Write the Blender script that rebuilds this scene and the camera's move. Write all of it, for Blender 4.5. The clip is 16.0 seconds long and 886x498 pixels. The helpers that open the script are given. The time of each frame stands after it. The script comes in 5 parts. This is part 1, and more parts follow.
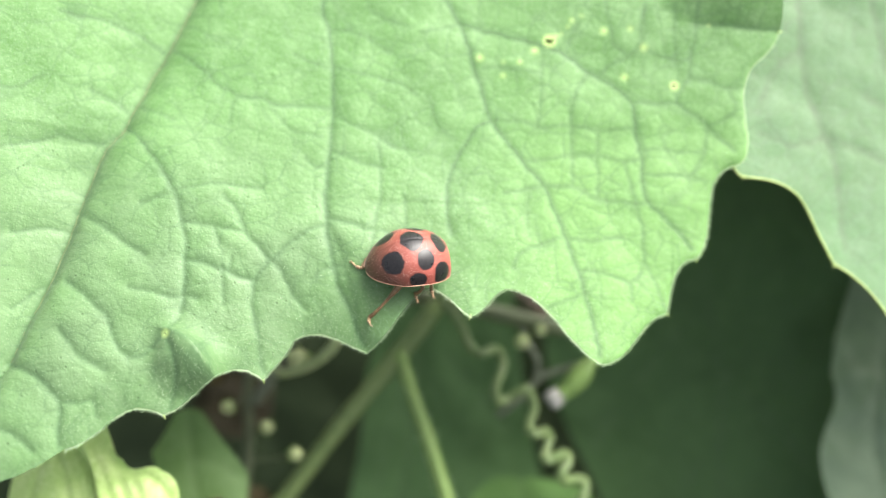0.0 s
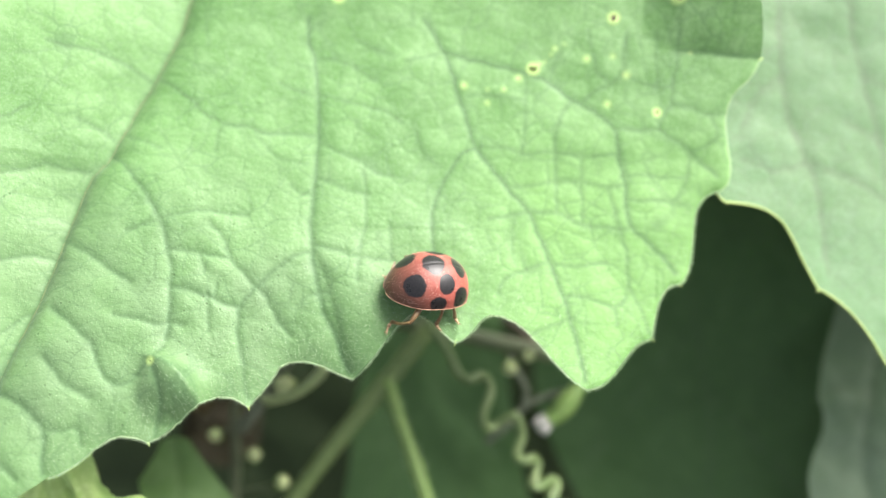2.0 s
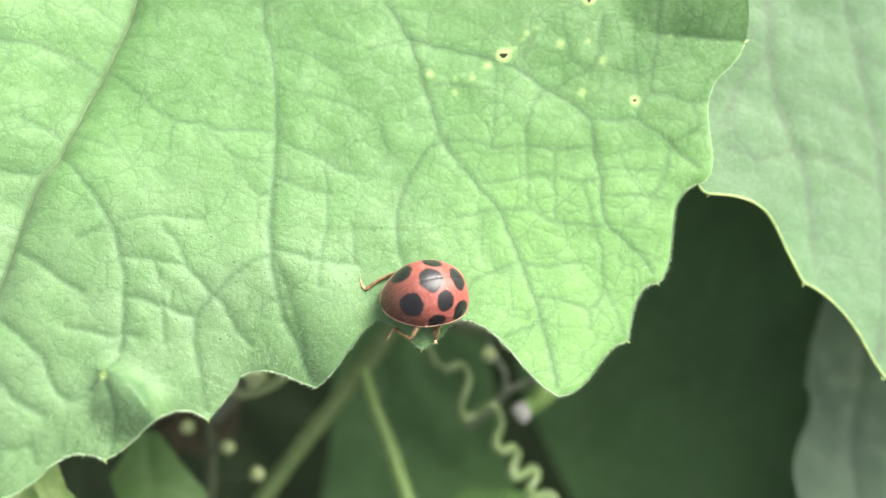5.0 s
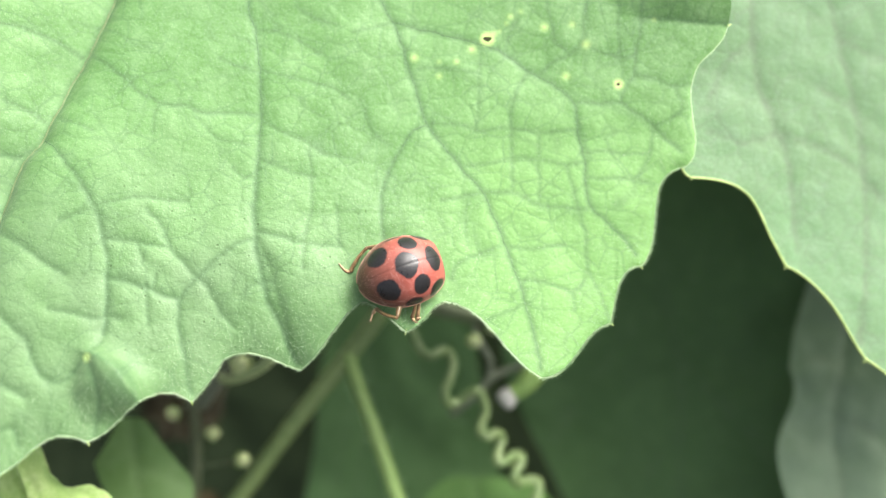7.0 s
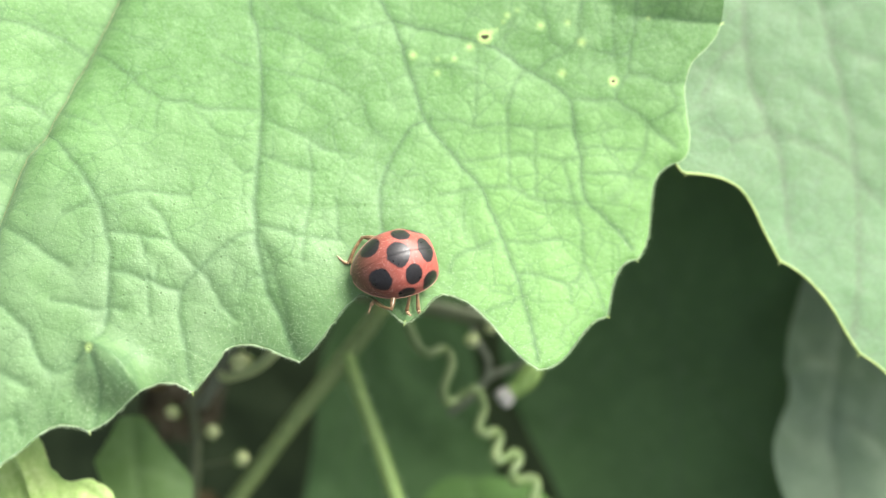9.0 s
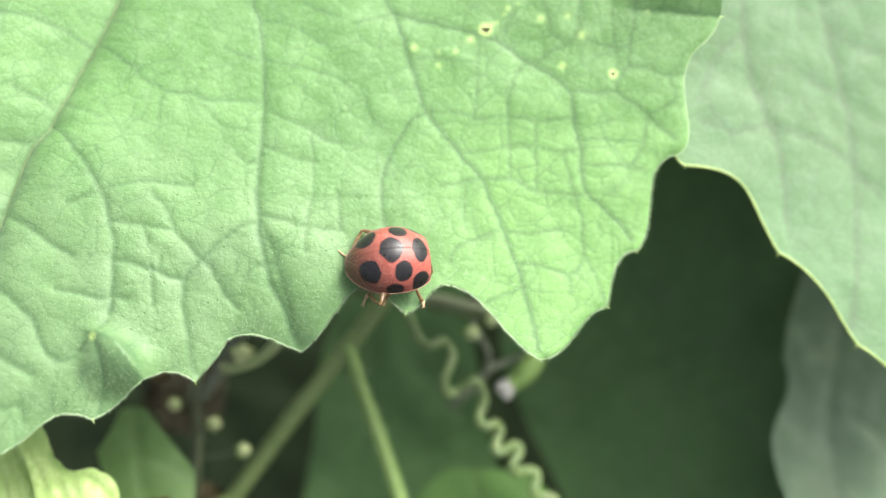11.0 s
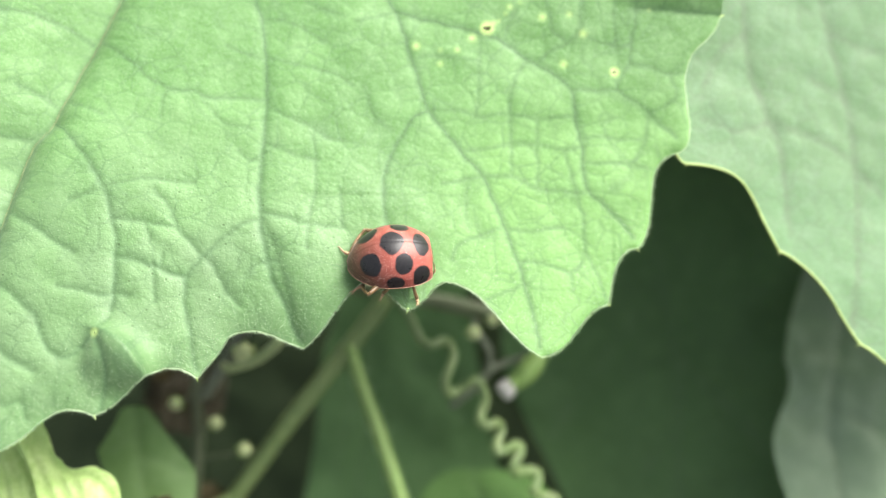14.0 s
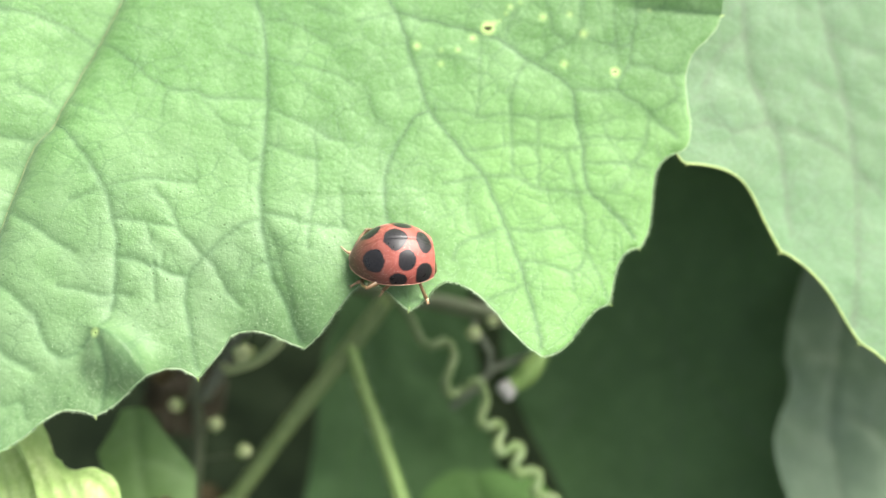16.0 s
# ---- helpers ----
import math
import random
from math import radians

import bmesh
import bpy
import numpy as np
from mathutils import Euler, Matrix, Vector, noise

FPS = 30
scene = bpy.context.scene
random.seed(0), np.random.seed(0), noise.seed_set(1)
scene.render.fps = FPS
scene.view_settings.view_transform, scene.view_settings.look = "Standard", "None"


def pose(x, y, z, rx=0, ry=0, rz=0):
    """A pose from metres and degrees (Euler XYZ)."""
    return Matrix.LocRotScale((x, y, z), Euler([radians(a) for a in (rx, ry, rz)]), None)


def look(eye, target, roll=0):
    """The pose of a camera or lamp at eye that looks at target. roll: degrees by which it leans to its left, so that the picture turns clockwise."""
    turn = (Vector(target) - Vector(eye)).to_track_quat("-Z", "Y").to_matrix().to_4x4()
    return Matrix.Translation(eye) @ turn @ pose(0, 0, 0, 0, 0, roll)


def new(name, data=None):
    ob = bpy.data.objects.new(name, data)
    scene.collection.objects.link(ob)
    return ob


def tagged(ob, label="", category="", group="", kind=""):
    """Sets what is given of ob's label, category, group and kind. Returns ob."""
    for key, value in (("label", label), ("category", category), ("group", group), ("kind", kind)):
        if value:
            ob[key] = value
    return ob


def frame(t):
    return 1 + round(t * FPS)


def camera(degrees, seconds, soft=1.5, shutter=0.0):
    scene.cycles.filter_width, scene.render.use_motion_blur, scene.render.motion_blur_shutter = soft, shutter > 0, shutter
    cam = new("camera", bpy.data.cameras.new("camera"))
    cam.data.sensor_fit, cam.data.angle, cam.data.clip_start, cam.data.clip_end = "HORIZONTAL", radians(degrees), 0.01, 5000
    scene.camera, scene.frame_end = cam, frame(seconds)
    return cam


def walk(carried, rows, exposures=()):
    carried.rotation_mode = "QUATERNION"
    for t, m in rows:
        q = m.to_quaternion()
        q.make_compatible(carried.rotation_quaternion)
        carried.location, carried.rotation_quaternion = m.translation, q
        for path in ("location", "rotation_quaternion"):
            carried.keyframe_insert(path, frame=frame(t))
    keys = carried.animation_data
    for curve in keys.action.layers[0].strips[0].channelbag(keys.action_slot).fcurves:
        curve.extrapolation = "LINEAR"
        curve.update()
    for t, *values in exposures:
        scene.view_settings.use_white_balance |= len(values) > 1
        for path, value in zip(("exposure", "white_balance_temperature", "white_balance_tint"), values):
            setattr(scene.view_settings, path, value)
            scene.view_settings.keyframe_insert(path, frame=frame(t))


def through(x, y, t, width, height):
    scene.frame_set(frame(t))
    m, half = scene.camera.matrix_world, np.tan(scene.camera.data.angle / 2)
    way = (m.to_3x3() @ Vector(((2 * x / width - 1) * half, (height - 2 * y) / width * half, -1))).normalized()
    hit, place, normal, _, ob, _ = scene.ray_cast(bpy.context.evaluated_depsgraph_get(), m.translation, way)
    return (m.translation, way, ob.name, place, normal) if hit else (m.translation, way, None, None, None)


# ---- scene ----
# A spotted leaf beetle on the rim of a gourd leaf, over the shaded inside of the vine. Leaf plans are in millimetres.
from mathutils.geometry import delaunay_2d_cdt

# ---- camera ----
cam = camera(50, 16.0, 1.2)
walk(cam, [
    (0.0, pose(-0.00426, -0.03120, 0.36577, 25.920, -0.017, 0.980)),
    (0.5, pose(-0.00315, -0.03094, 0.36591, 26.148, 0.340, 1.085)),
    (1.0, pose(-0.00353, -0.03144, 0.36559, 26.901, -0.103, 0.800)),
    (1.5, pose(-0.00334, -0.03179, 0.36545, 27.536, -0.042, 0.724)),
    (2.0, pose(-0.00345, -0.03150, 0.36596, 27.642, -0.144, 0.624)),
    (2.5, pose(-0.00309, -0.03104, 0.36590, 27.911, 0.096, 0.485)),
    (3.0, pose(-0.00266, -0.02667, 0.36619, 25.297, 0.089, 0.647)),
    (3.5, pose(-0.00146, -0.02352, 0.36642, 23.085, 0.560, 0.878)),
    (4.0, pose(-0.00084, -0.02424, 0.36607, 23.354, 0.701, 0.589)),
    (6.5, pose(0.00022, -0.02519, 0.36532, 22.471, 0.289, 0.105)),
    (7.0, pose(0.00023, -0.02585, 0.36521, 22.920, 0.125, 0.025)),
    (7.5, pose(0.00030, -0.02648, 0.36512, 23.369, 0.089, -0.021)),
    (8.0, pose(0.00037, -0.02642, 0.36530, 23.224, 0.078, 0.034)),
    (8.5, pose(0.00059, -0.02736, 0.36523, 23.782, 0.228, 0.077)),
    (9.0, pose(0.00022, -0.02839, 0.36512, 24.403, 0.032, -0.048)),
    (11.5, pose(0.00002, -0.02959, 0.36526, 24.628, -0.058, 0.012)),
    (12.0, pose(-0.00009, -0.02999, 0.36505, 24.910, -0.154, 0.023)),
    (12.5, pose(0.00006, -0.03044, 0.36482, 25.230, 0.005, -0.038)),
    (13.0, pose(0.00001, -0.03012, 0.36498, 24.976, -0.042, -0.004)),
    (13.5, pose(-0.00020, -0.03032, 0.36485, 25.162, -0.143, -0.083)),
    (14.0, pose(-0.00003, -0.03015, 0.36500, 25.003, -0.046, 0.028)),
    (14.5, pose(0.00000, -0.03010, 0.36500, 25.000, 0.000, -0.000)),
    (15.0, pose(-0.00013, -0.03002, 0.36504, 24.942, -0.074, -0.047)),
    (15.5, pose(-0.00002, -0.02947, 0.36538, 24.457, -0.051, 0.097)),
    (16.0, pose(-0.00036, -0.03048, 0.36480, 25.288, -0.189, -0.120)),
])
cam.data.dof.use_dof = True
cam.data.dof.focus_distance = 0.0695
cam.data.dof.aperture_fstop = 11.8

# ---- light: bright hazy daylight from above, shaded by the leaf itself lower down ----
scene.view_settings.exposure = 1.31
SUN = Vector((0.50, 0.44, 0.745)).normalized()
world = bpy.data.worlds.new("sky")
scene.world = world
world.use_nodes = True
wn = world.node_tree.nodes
sky = wn.new("ShaderNodeTexSky")
sky.sky_type = "NISHITA"
sky.sun_disc = False
sky.sun_elevation = math.asin(SUN.z)
sky.sun_rotation = math.atan2(SUN.x, SUN.y)
sky.dust_density = 9.0
sky.ozone_density = 0.3
haze = wn.new("ShaderNodeHueSaturation")
haze.inputs["Saturation"].default_value = 0.4
world.node_tree.links.new(sky.outputs[0], haze.inputs["Color"])
world.node_tree.links.new(haze.outputs[0], wn["Background"].inputs[0])
wn["Background"].inputs[1].default_value = 0.14
sun = new("sun", bpy.data.lights.new("sun", "SUN"))
sun.data.energy = 2.7
sun.data.angle = radians(42)
sun.data.color = (1.0, 0.97, 0.92)
sun.matrix_world = look(SUN * 5, (0, 0, 0))


# ---- materials ----
class Nodes:
    """A short hand for node materials."""

    def __init__(self, name):
        self.mat = bpy.data.materials.new(name)
        self.mat.use_nodes = True
        self.tree = self.mat.node_tree
        self.bsdf = self.tree.nodes["Principled BSDF"]
        self.out = self.tree.nodes["Material Output"]

    def put(self, kind, ins=(), **props):
        n = self.tree.nodes.new("ShaderNode" + kind)
        for k, v in props.items():
            if k == "op":
                n.operation = v
            elif k == "feature":
                n.feature = v
            elif k == "blend":
                n.data_type, n.blend_type = "RGBA", v
            elif k == "attr":
                n.attribute_name = v
            elif k == "clamp":
                n.use_clamp = v
            elif k == "vec":
                n.data_type = "FLOAT_VECTOR"
        for k, v in dict(ins).items():
            self.set(n.inputs[k], v)
        return n

    def set(self, socket, v):
        if isinstance(v, bpy.types.NodeSocket):
            self.tree.links.new(v, socket)
        else:
            socket.default_value = v

    def math(self, op, a, b=0.0, clamp=False):
        return self.put("Math", {0: a, 1: b}, op=op, clamp=clamp).outputs[0]

    def step(self, v, lo, hi, to_lo=0.0, to_hi=1.0):
        n = self.put("MapRange", {0: v, 1: lo, 2: hi, 3: to_lo, 4: to_hi})
        n.interpolation_type = "SMOOTHSTEP"
        return n.outputs[0]

    def noise(self, co, scale, detail=3.0, rough=0.55):
        return self.put("TexNoise", {"Vector": co, "Scale": scale, "Detail": detail, "Roughness": rough}).outputs[0]

    def mix(self, f, a, b, blend="MIX"):
        n = self.put("Mix", {0: f, 6: a, 7: b}, blend=blend)
        return n.outputs[2]

    def co(self):
        return self.put("TexCoord").outputs["Object"]

    def bump(self, height, strength, dist, normal=None):
        ins = {"Height": height, "Strength": strength, "Distance": dist}
        if normal is not None:
            ins["Normal"] = normal
        return self.put("Bump", ins).outputs[0]


def rgb(r, g, b):
    return (r, g, b, 1.0)


def leaf_material(name, base, light, dark, vein, rough=0.5, gloss=0.35, net=1.0, through=0.28, fuzz=1.0):
    """Leaf tissue: base colour with paler and darker mottling, a net of sunk veinlets in two sizes, fine grain, light passing through."""
    m = Nodes(name)
    co = m.co()
    warp = m.put("TexNoise", {"Vector": co, "Scale": 420.0, "Detail": 2.0})
    off = m.put("VectorMath", {0: warp.outputs["Color"], 1: (0.5, 0.5, 0.5)}, op="SUBTRACT").outputs[0]
    off = m.put("VectorMath", {0: off, 1: (0.0007, 0.0007, 0.0)}, op="MULTIPLY").outputs[0]
    p = m.put("VectorMath", {0: co, 1: off}, op="ADD").outputs[0]
    p = m.put("VectorMath", {0: p, 1: (1.0, 1.25, 0.0)}, op="MULTIPLY").outputs[0]
    lines = []
    for scale, width in ((470.0, 0.065), (1300.0, 0.08)):
        v = m.put("TexVoronoi", {"Vector": p, "Scale": scale}, feature="DISTANCE_TO_EDGE")
        lines.append((m.step(v.outputs[0], 0.0, width, 1.0, 0.0), v.outputs[0]))
    pig = m.put("Attribute", attr="vein").outputs["Fac"]
    halo = m.put("Attribute", attr="halo").outputs["Fac"]
    big = m.noise(co, 70.0, 3.0)
    mid = m.noise(co, 480.0, 4.0, 0.65)
    fine = m.noise(co, 3800.0, 3.0, 0.7)
    patch = m.step(big, 0.3, 0.72)
    c = m.mix(patch, rgb(*dark), rgb(*base))
    c = m.mix(m.step(mid, 0.42, 0.75, 0.0, 0.55), c, rgb(*light))
    c = m.mix(m.step(fine, 0.35, 0.70, 0.0, 0.38), c, rgb(*light))
    c = m.mix(m.step(m.noise(co, 2300.0, 3.0, 0.7), 0.50, 0.76, 0.0, 0.4), c, rgb(*dark))
    # down and painted light falloff: greyer, dimmer low left; yellower, brighter right lobe
    grey = m.math("MULTIPLY", m.put("Attribute", attr="down").outputs["Fac"], m.step(m.noise(co, 160.0, 4.0, 0.6), 0.3, 0.7, 0.45, 0.95))
    c = m.mix(grey, c, rgb(0.122, 0.205, 0.096))
    # stronger light on the right lobe, put into the colour
    c = m.mix(m.math("MULTIPLY", m.put("Attribute", attr="fresh").outputs["Fac"], m.step(mid, 0.3, 0.7, 0.35, 0.75)), c, rgb(0.165, 0.335, 0.095))
    keep = m.step(m.noise(co, 210.0, 2.0), 0.36, 0.62, 0.5, 1.0)
    c = m.mix(m.math("MULTIPLY", m.math("MULTIPLY", lines[0][0], keep), 0.38 * net), c, rgb(*vein))
    c = m.mix(m.math("MULTIPLY", m.math("MULTIPLY", lines[1][0], keep), 0.2 * net), c, rgb(*vein))
    c = m.mix(m.math("MULTIPLY", pig, 0.85), c, rgb(*vein))
    dots = m.put("TexVoronoi", {"Vector": co, "Scale": 4000.0})
    c = m.mix(m.step(dots.outputs["Distance"], 0.06, 0.36, 0.17 * fuzz, 0.0), c, rgb(0.34, 0.48, 0.28))
    c = m.mix(halo, c, rgb(0.42, 0.58, 0.20))
    # the low-left mask also sets how strong pits and grain are
    old = m.put("Attribute", attr="down").outputs["Fac"]
    pits = m.put("TexVoronoi", {"Vector": co, "Scale": 1500.0})
    pit = m.math("MULTIPLY", m.step(pits.outputs["Distance"], 0.07, 0.2, 1.0, 0.0), m.step(m.noise(co, 600.0, 2.0), 0.5, 0.62, 0.0, 0.75))
    c = m.mix(m.math("MULTIPLY", pit, m.step(old, 0.0, 0.6, 0.2 * fuzz, 0.7)), c, rgb(0.045, 0.085, 0.035))
    # relief: cells puffed between the veinlets, grain on top
    h = m.math("ADD", m.math("MULTIPLY", m.step(lines[0][1], 0.0, 0.28), 1.0 * net), m.math("MULTIPLY", m.step(lines[1][1], 0.0, 0.3), 0.4 * net))
    n1 = m.bump(h, 0.2, 0.00008)
    n1 = m.bump(m.math("ADD", m.noise(co, 1500.0, 3.0, 0.65), m.math("MULTIPLY", pit, -0.6)), m.step(old, 0.0, 0.7, 0.08, 0.48), 0.00011, n1)
    n2 = m.bump(m.math("ADD", fine, m.math("ADD", m.math("MULTIPLY", mid, 0.6), m.step(dots.outputs["Distance"], 0.0, 0.45, 0.3, 0.0))), 0.32 * fuzz, 0.00007, n1)
    for k, v in {"Base Color": c, "Roughness": m.step(mid, 0.3, 0.7, rough - 0.07, rough + 0.1), "Specular IOR Level": gloss, "Normal": n2}.items():
        m.set(m.bsdf.inputs[k], v)
    m.set(m.bsdf.inputs["Sheen Weight"], 0.12 * fuzz)
    m.set(m.bsdf.inputs["Sheen Roughness"], 0.4)
    tr = m.put("BsdfTranslucent", {"Color": m.mix(0.35, c, rgb(0.35, 0.6, 0.06)), "Normal": n1})
    sh = m.put("MixShader", {0: through, 1: m.bsdf.outputs[0], 2: tr.outputs[0]})
    m.tree.links.new(sh.outputs[0], m.out.inputs[0])
    return m.mat


def stalk_material(name, a, b, rough=0.45, scale=900.0, through=0.0):
    """Plant stalk or bud: two tones in streaks, fine bumps."""
    m = Nodes(name)
    co = m.co()
    f = m.step(m.noise(co, scale, 4.0), 0.32, 0.68)
    g = m.step(m.noise(co, scale * 0.16, 2.0), 0.35, 0.65, 0.0, 0.6)
    c = m.mix(g, m.mix(f, rgb(*a), rgb(*b)), rgb(*b))
    for k, v in {"Base Color": c, "Roughness": rough, "Normal": m.bump(m.noise(co, scale * 3, 3.0), 0.4, 0.00006)}.items():
        m.set(m.bsdf.inputs[k], v)
    if through:
        tr = m.put("BsdfTranslucent", {"Color": c})
        sh = m.put("MixShader", {0: through, 1: m.bsdf.outputs[0], 2: tr.outputs[0]})
        m.tree.links.new(sh.outputs[0], m.out.inputs[0])
    return m.mat


def shell_material():
    """Wing cases: brick-orange with black spots, downy, slightly glossy."""
    m = Nodes("wing_case")
    co = m.co()
    spot = m.put("Attribute", attr="spot").outputs["Fac"]
    tail = m.put("Attribute", attr="tail").outputs["Fac"]
    g = m.noise(co, 1500.0, 4.0, 0.6)
    fine = m.noise(co, 9000.0, 2.0, 0.7)
    c = m.mix(m.step(g, 0.3, 0.7), rgb(0.235, 0.050, 0.036), rgb(0.30, 0.080, 0.060))
    # brown tail end, deepened to shade the side turned from the sun
    c = m.mix(tail, c, rgb(0.066, 0.028, 0.016))
    seam = m.math("ABSOLUTE", m.put("SeparateXYZ", {0: co}).outputs[1])
    c = m.mix(m.step(seam, 0.000012, 0.00004, 0.5, 0.0), c, rgb(0.08, 0.02, 0.012))
    down = m.put("TexVoronoi", {"Vector": co, "Scale": 11000.0})
    c = m.mix(m.math("MULTIPLY", m.step(down.outputs["Distance"], 0.06, 0.3, 1.0, 0.0), m.step(m.noise(co, 1100.0, 4.0, 0.7), 0.50, 0.66, 0.08, 1.0)), c, rgb(0.72, 0.50, 0.44))
    edge = m.math("ADD", spot, m.math("MULTIPLY", m.math("SUBTRACT", m.noise(co, 6500.0, 4.0, 0.7), 0.5), 0.9))
    mask = m.step(edge, 0.28, 0.74)
    c = m.mix(mask, c, m.mix(m.step(fine, 0.4, 0.8), rgb(0.008, 0.008, 0.009), rgb(0.022, 0.021, 0.022)))
    h = m.math("ADD", fine, m.step(down.outputs["Distance"], 0.0, 0.5))
    for k, v in {"Base Color": c, "Roughness": m.mix(mask, m.step(g, 0.3, 0.7, 0.40, 0.54), m.step(g, 0.3, 0.7, 0.26, 0.36)), "Specular IOR Level": m.step(mask, 0.0, 1.0, 0.42, 0.36), "Normal": m.bump(h, 0.28, 0.00002),
                 "Sheen Weight": m.step(mask, 0.0, 1.0, 0.12, 0.02), "Sheen Roughness": 0.35, "Sheen Tint": rgb(1.0, 0.85, 0.8)}.items():
        m.set(m.bsdf.inputs[k], v)
    return m.mat


def chitin_material(name, a, b, rough=0.3, through=0.0):
    m = Nodes(name)
    co = m.co()
    c = m.mix(m.step(m.noise(co, 2600.0, 3.0), 0.35, 0.65), rgb(*a), rgb(*b))
    for k, v in {"Base Color": c, "Roughness": rough, "Normal": m.bump(m.noise(co, 9000.0, 2.0), 0.25, 0.00002)}.items():
        m.set(m.bsdf.inputs[k], v)
    if through:
        m.set(m.bsdf.inputs["Subsurface Weight"], through)
        m.set(m.bsdf.inputs["Subsurface Radius"], (0.0004, 0.0002, 0.0001))
    return m.mat


def soil_material():
    m = Nodes("soil")
    co = m.co()
    a = m.noise(co, 30.0, 6.0, 0.6)
    b = m.noise(co, 240.0, 5.0, 0.7)
    c = m.mix(m.step(a, 0.3, 0.7), rgb(0.035, 0.024, 0.016), rgb(0.075, 0.052, 0.034))
    c = m.mix(m.step(b, 0.55, 0.8, 0.0, 0.7), c, rgb(0.12, 0.09, 0.06))
    for k, v in {"Base Color": c, "Roughness": 0.95, "Normal": m.bump(m.math("ADD", a, b), 0.9, 0.006)}.items():
        m.set(m.bsdf.inputs[k], v)
    return m.mat


LEAF = leaf_material("leaf_tissue", (0.130, 0.272, 0.086), (0.205, 0.346, 0.158), (0.090, 0.204, 0.058), (0.056, 0.120, 0.054), through=0.22)
LEAF_PALE = leaf_material("leaf_tissue_greyed", (0.086, 0.178, 0.074), (0.128, 0.21, 0.120), (0.074, 0.155, 0.058), (0.072, 0.10, 0.062), 0.5, 0.38, 0.9, 0.15)
LEAF_GREY = leaf_material("leaf_tissue_old", (0.162, 0.25, 0.134), (0.22, 0.305, 0.19), (0.125, 0.20, 0.103), (0.11, 0.165, 0.085), 0.45, 0.5, 0.5, 0.1)
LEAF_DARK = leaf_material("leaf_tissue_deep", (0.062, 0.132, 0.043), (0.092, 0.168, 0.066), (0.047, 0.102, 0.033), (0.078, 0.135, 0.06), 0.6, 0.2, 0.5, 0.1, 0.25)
# near-black tissue: the shade between the lower leaves is put into its colour
LEAF_SHADE = leaf_material("leaf_tissue_shade", (0.021, 0.034, 0.015), (0.032, 0.047, 0.023), (0.015, 0.024, 0.011), (0.026, 0.038, 0.019), 0.7, 0.1, 0.5, 0.05, 0.1)
LEAF_MID = leaf_material("leaf_tissue_young", (0.078, 0.168, 0.040), (0.105, 0.20, 0.060), (0.06, 0.13, 0.03), (0.065, 0.115, 0.04), 0.6, 0.15, 0.5, 0.15)
LEAF_SMALL = leaf_material("leaf_tissue_fresh", (0.13, 0.235, 0.070), (0.17, 0.28, 0.105), (0.095, 0.185, 0.05), (0.14, 0.23, 0.085), 0.5, 0.35, 0.5, 0.15)
LEAF_LIME = leaf_material("leaf_tissue_lime", (0.56, 0.80, 0.25), (0.80, 0.92, 0.45), (0.35, 0.56, 0.14), (0.40, 0.58, 0.18), 0.5, 0.35, 0.2, 0.08, 0.3)
LEAF_DRY = leaf_material("leaf_tissue_dry", (0.074, 0.060, 0.027), (0.115, 0.088, 0.040), (0.042, 0.033, 0.016), (0.045, 0.036, 0.018), 0.8, 0.2, 0.6, 0.1)
LEAF_DEAD = leaf_material("leaf_tissue_dead", (0.040, 0.034, 0.020), (0.062, 0.052, 0.030), (0.026, 0.022, 0.013), (0.03, 0.026, 0.016), 0.8, 0.2, 0.6, 0.1)
VEIN = stalk_material("vein_skin", (0.060, 0.13, 0.048), (0.085, 0.175, 0.065), 0.8, 1200.0)
VEIN_PALE = stalk_material("vein_skin_pale", (0.075, 0.13, 0.045), (0.16, 0.21, 0.085), 0.7, 1200.0)
STALK_GREEN = stalk_material("stalk_green", (0.125, 0.225, 0.05), (0.185, 0.285, 0.08))
STALK_PALE = stalk_material("stalk_pale", (0.20, 0.28, 0.10), (0.29, 0.36, 0.16))
STALK_OLIVE = stalk_material("stalk_olive", (0.115, 0.175, 0.055), (0.165, 0.23, 0.078))
STALK_DULL = stalk_material("stalk_dull", (0.085, 0.11, 0.05), (0.12, 0.15, 0.07))
STALK_BROWN = stalk_material("stalk_brown", (0.05, 0.066, 0.03), (0.085, 0.108, 0.05))
STALK_GREY = stalk_material("stalk_grey", (0.085, 0.108, 0.068), (0.13, 0.152, 0.10))
TENDRIL = stalk_material("tendril_skin", (0.075, 0.13, 0.038), (0.125, 0.18, 0.066))
BUD = stalk_material("bud_skin", (0.32, 0.40, 0.15), (0.47, 0.53, 0.27))
PETAL = stalk_material("petal_skin", (0.26, 0.265, 0.235), (0.35, 0.355, 0.32), 0.7)
TIP = stalk_material("tooth_skin", (0.36, 0.52, 0.13), (0.50, 0.64, 0.24), 0.5, 2000.0, 0.3)
RIM_LIT = stalk_material("rim_lit", (0.25, 0.38, 0.17), (0.33, 0.46, 0.24), 0.5, 2000.0)
RIM_LIME = stalk_material("rim_lime", (0.20, 0.29, 0.075), (0.29, 0.38, 0.12), 0.5, 2000.0)
HAIR = stalk_material("hair_skin", (0.38, 0.54, 0.31), (0.48, 0.62, 0.40), 0.5, 3000.0, 0.5)
SHELL = shell_material()
DOWN = chitin_material("down_chitin", (0.42, 0.25, 0.19), (0.58, 0.40, 0.33), 0.5)
RIM = chitin_material("rim_chitin", (0.29, 0.15, 0.085), (0.44, 0.27, 0.17), 0.4)
AMBER = chitin_material("leg_chitin", (0.10, 0.058, 0.024), (0.21, 0.135, 0.062), 0.28, 0.05)
